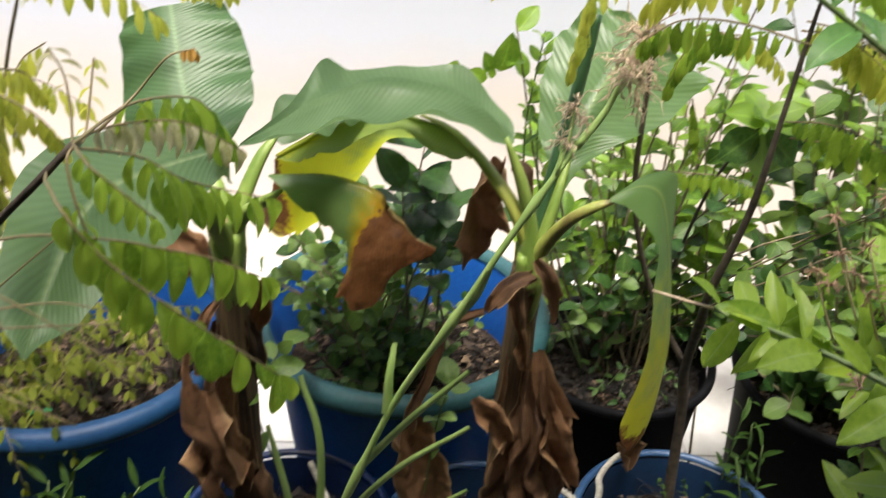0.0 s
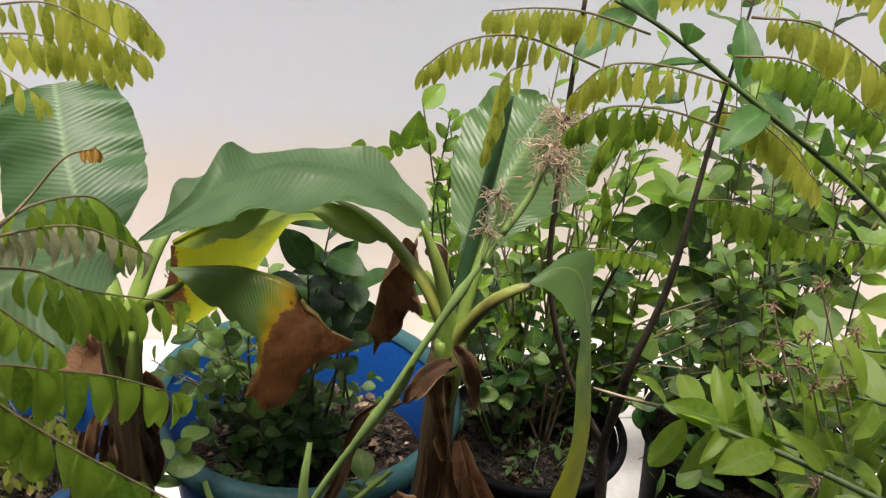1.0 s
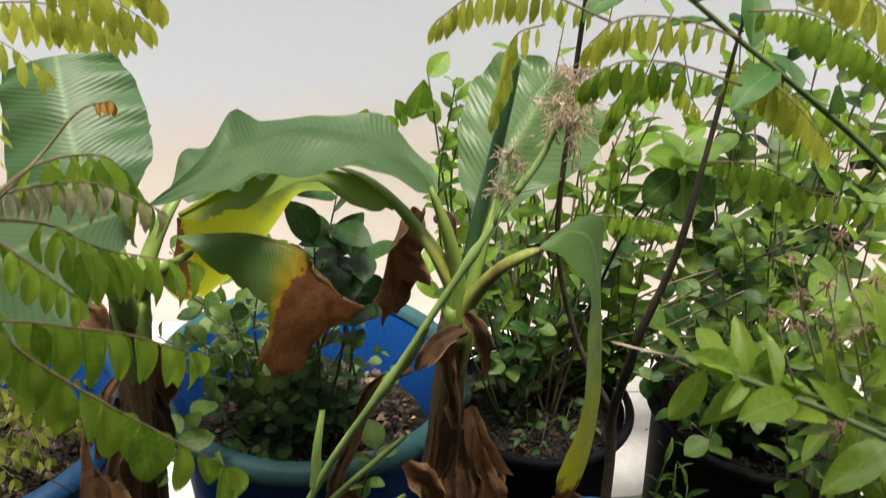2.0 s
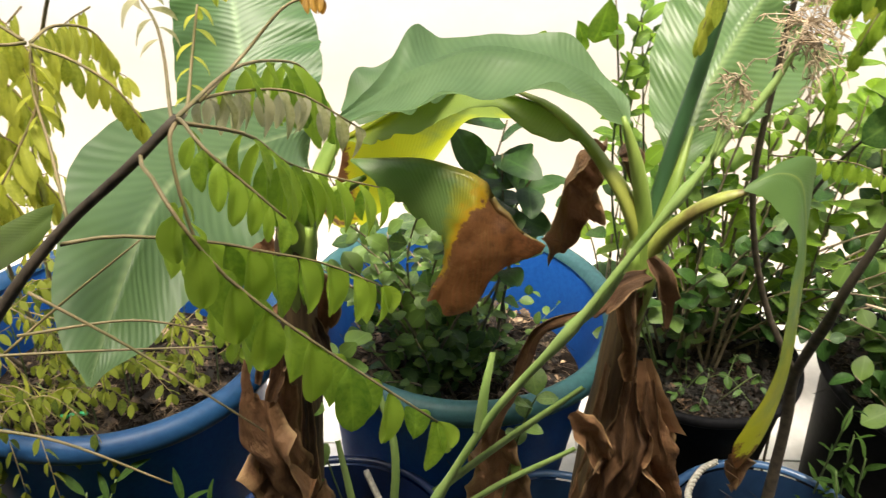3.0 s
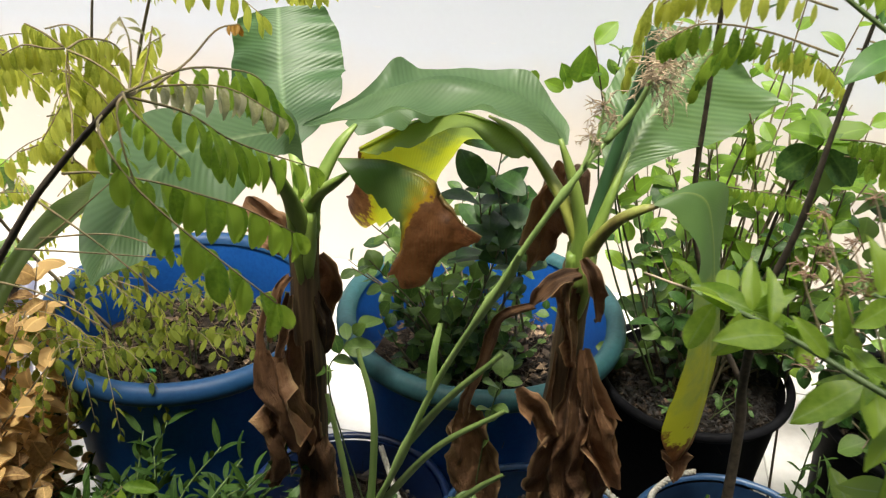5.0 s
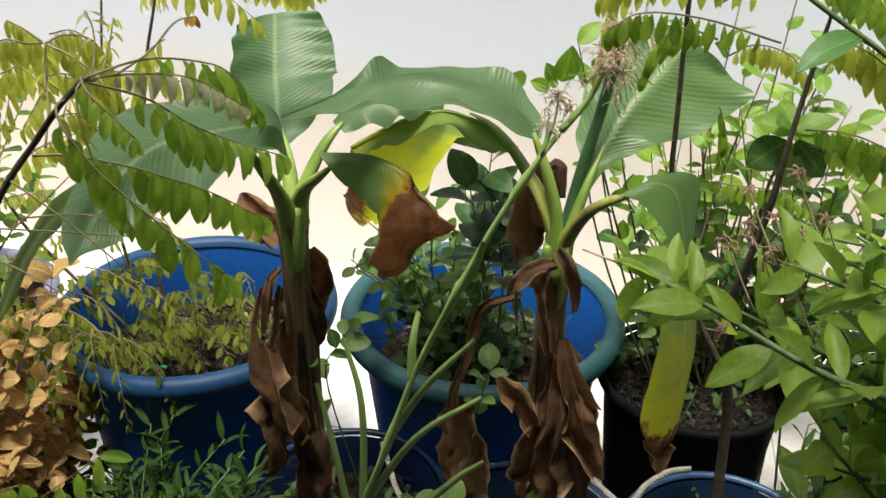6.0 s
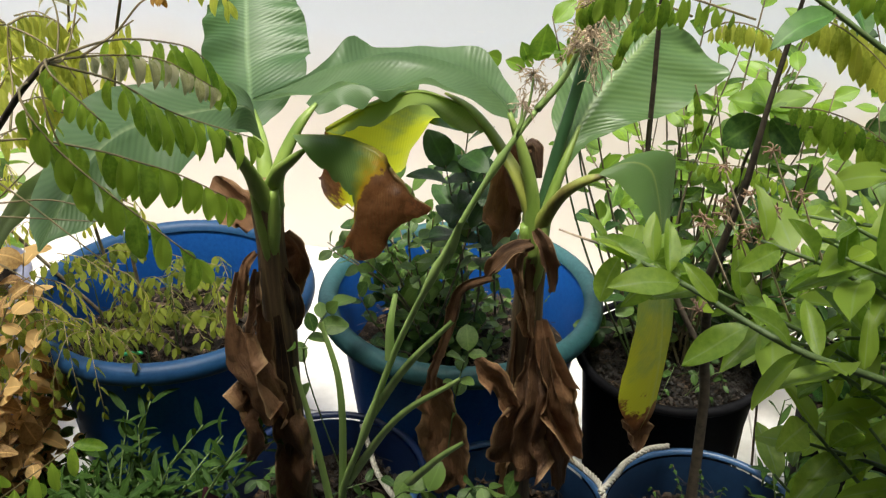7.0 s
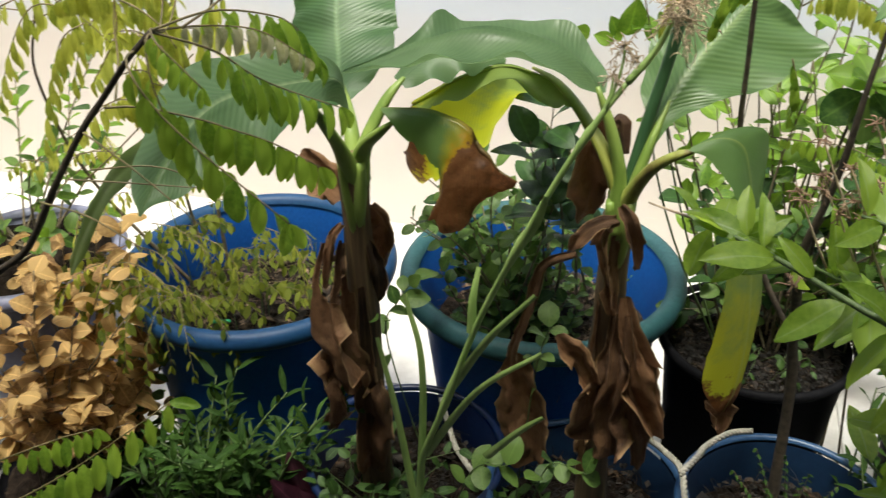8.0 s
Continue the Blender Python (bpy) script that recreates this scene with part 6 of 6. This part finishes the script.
shrub("narrow-leaved weed beside the bucket", (0.55, 1.02), 0.0, HERB, 0.04, [(0.498, 1.000, 0.497), (0.515, 1.000, 0.444), (0.497, 0.980, 0.393), (0.531, 0.980, 0.420)], 11, rng, "weed", M_TWIG_GREEN, waist=0.5, spread=0.7)
purple = thing("purple_foliage_plant", "purple-leaved foliage plant between the pots", "foliage plant", (-0.33, 0.78, 0.13))
for k, tip in enumerate(((-0.351, 0.800, 0.344), (-0.378, 0.780, 0.295), (-0.330, 0.780, 0.282))):
    base = Vector((-0.33, 0.80, 0.10))
    m = base.lerp(Vector(tip), 0.55) + Vector((0.01 * k, 0, 0.02))
    part("leaf", blade([(*base, 0.012, 0.012, 0, -0.8, 0.6, 10, 10), (*m, 0.03, 0.03, 0.1, -0.8, 0.6, 15, 15), (*tip, 0.003, 0.003, 0.2, -0.8, 0.6, 15, 15)], n=12, half=3, wave=0.003, seed=90 + k), M_PURPLE, purple)
# creeping round leaves over the middle bucket and tub rim
vine = thing("creeper", "round-leaved creeper trailing over bucket and tub rim", "creeper", (0.0, 0.86, 0.22))
rng = random.Random(71)
for pts, count, size in (([(0.0, 0.86, 0.22), (0.022, 0.860, 0.498), (0.033, 0.860, 0.581), (0.044, 0.860, 0.622)], 8, 0.034), ([(-0.16, 0.93, 0.22), (-0.223, 0.930, 0.497), (-0.207, 0.950, 0.560), (-0.185, 0.970, 0.592)], 8, 0.046), ([(0.02, 0.84, 0.22), (0.059, 0.800, 0.420), (0.117, 0.780, 0.441)], 9, 0.04), ([(-0.1, 0.84, 0.22), (-0.049, 0.800, 0.386), (0.006, 0.780, 0.429)], 8, 0.04),
                         ([(-0.2, 0.86, 0.22), (-0.213, 0.860, 0.541), (-0.217, 0.840, 0.616)], 4, 0.034)):
    sprig(vine, pts, count, ROUND, size, rng, 0.35, 0.0014, 0.0008, M_TWIG_GREEN, 0.9, 0.2)

# undergrowth beside the left tub
rng = random.Random(81)
shrub("low tangled undergrowth with tan and green leaves beside the tub", (-0.85, 0.95), 0.0, ROUND + HERB + TAN, 0.036, [(-0.679, 0.950, 0.409), (-0.663, 0.950, 0.337), (-0.685, 0.930, 0.286), (-0.657, 0.920, 0.234), (-0.722, 0.920, 0.194), (-0.725, 0.930, 0.343), (-0.661, 0.920, 0.164), (-0.674, 0.960, 0.365), (-0.717, 0.920, 0.263), (-0.706, 0.950, 0.317), (-0.710, 0.950, 0.153), (-0.667, 0.960, 0.249)], 15, rng, "undergrowth", M_TWIG_GREEN, waist=0.15)
# small feathery weed in the front bucket
weed = thing("fern_weed", "small feathery green weed sprouting in the bucket", "weed", (0.40, 0.86, 0.24))
FEATHER = [leaf_mesh("weed_leaflet", M_HERB, 0.5, 10, 0.1, 0.8, nx=3, ny=1, seed=95)]
for tip in ((0.333, 0.840, 0.487), (0.375, 0.860, 0.466), (0.409, 0.860, 0.441), (0.355, 0.820, 0.437), (0.309, 0.830, 0.449), (0.448, 0.860, 0.428)):
    e = Vector(tip)
    b = Vector((0.40, 0.87, 0.235))
    frond(weed, [b, b.lerp(e, 0.55) + Vector((0, 0, 0.02)), e], 7, FEATHER, 0.011, rng, 0.4, 0.45, 0.0007)
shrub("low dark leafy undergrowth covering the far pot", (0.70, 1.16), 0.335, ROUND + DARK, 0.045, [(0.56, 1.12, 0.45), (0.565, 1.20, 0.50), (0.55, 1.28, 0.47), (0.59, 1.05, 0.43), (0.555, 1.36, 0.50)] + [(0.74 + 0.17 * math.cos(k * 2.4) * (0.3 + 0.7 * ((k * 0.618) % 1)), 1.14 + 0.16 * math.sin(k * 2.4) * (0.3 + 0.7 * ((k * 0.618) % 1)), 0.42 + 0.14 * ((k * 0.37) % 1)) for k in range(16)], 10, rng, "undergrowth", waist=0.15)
WEED = [leaf_mesh("weed_leaf", M_WEED, w, 12, c, 0.65, nx=6, seed=s, belly=0.42, jag=0.12) for s, w, c in ((97, 0.6, 0.2), (98, 0.5, 0.35))]
shrub("low round-leaved weeds filling the middle bucket", (0.04, 0.83), 0.215, WEED, 0.033, [(0.04 + 0.10 * math.cos(k * 2.4) * (0.4 + 0.6 * ((k * 0.618) % 1)), 0.82 + 0.07 * math.sin(k * 2.4), 0.26 + 0.06 * ((k * 0.37) % 1)) for k in range(10)], 8, rng, "weed", M_TWIG_GREEN, r=0.0015, waist=0.2)
shrub("sprawling round-leaved weeds round the banana stem", (-0.22, 0.82), 0.215, WEED, 0.030, [(-0.20 + 0.12 * math.cos(k * 2.4), 0.84 + 0.10 * math.sin(k * 2.4), 0.26 + 0.09 * ((k * 0.37) % 1)) for k in range(13)], 7, rng, "weed", M_TWIG_GREEN, r=0.0015, waist=0.2)

shrub("fine small-leaved weeds covering the tub's soil", (-0.02, 1.20), 0.335, ROUND, 0.023, [(-0.03 + 0.17 * math.cos(k * 2.4) * (0.35 + 0.65 * ((k * 0.618) % 1)), 1.21 + 0.16 * math.sin(k * 2.4) * (0.35 + 0.65 * ((k * 0.618) % 1)), 0.375 + 0.08 * ((k * 0.37) % 1)) for k in range(17)], 9, rng, "weed", M_TWIG_GREEN, r=0.0013, waist=0.25)

shrub("tiny weeds sprouting from the litter in the black pot", (0.352, 1.17), 0.357, WEED, 0.020, [(0.352 + 0.11 * math.cos(k * 2.4 + 3.6) * (0.5 + 0.5 * ((k * 0.618) % 1)), 1.16 + 0.06 * math.sin(k * 2.4 + 3.6), 0.385 + 0.035 * ((k * 0.37) % 1)) for k in range(7)], 5, rng, "weed", M_TWIG_GREEN, r=0.001, waist=0.4)

# floor tiles
TILE = 0.36
tile_bm = box(bmesh.new(), (-TILE / 2 + 0.002, -TILE / 2 + 0.002, -0.004), (TILE / 2 - 0.002, TILE / 2 - 0.002, 0.0))
bmesh.ops.bevel(tile_bm, geom=[e for e in tile_bm.edges if all(v.co.z > -0.001 for v in e.verts)], offset=0.0012, segments=1, affect="EDGES")
tile_mesh = mesh_of("tile", tile_bm, M_FLOOR, False)
for i in range(-9, 10):
    for j in range(3):
        ob = new("tile", tile_mesh)
        ob.matrix_basis = Matrix.Translation((i * TILE + 0.05, 1.02 + TILE * (j + 0.5), 0.0))
        link(ob, floor)
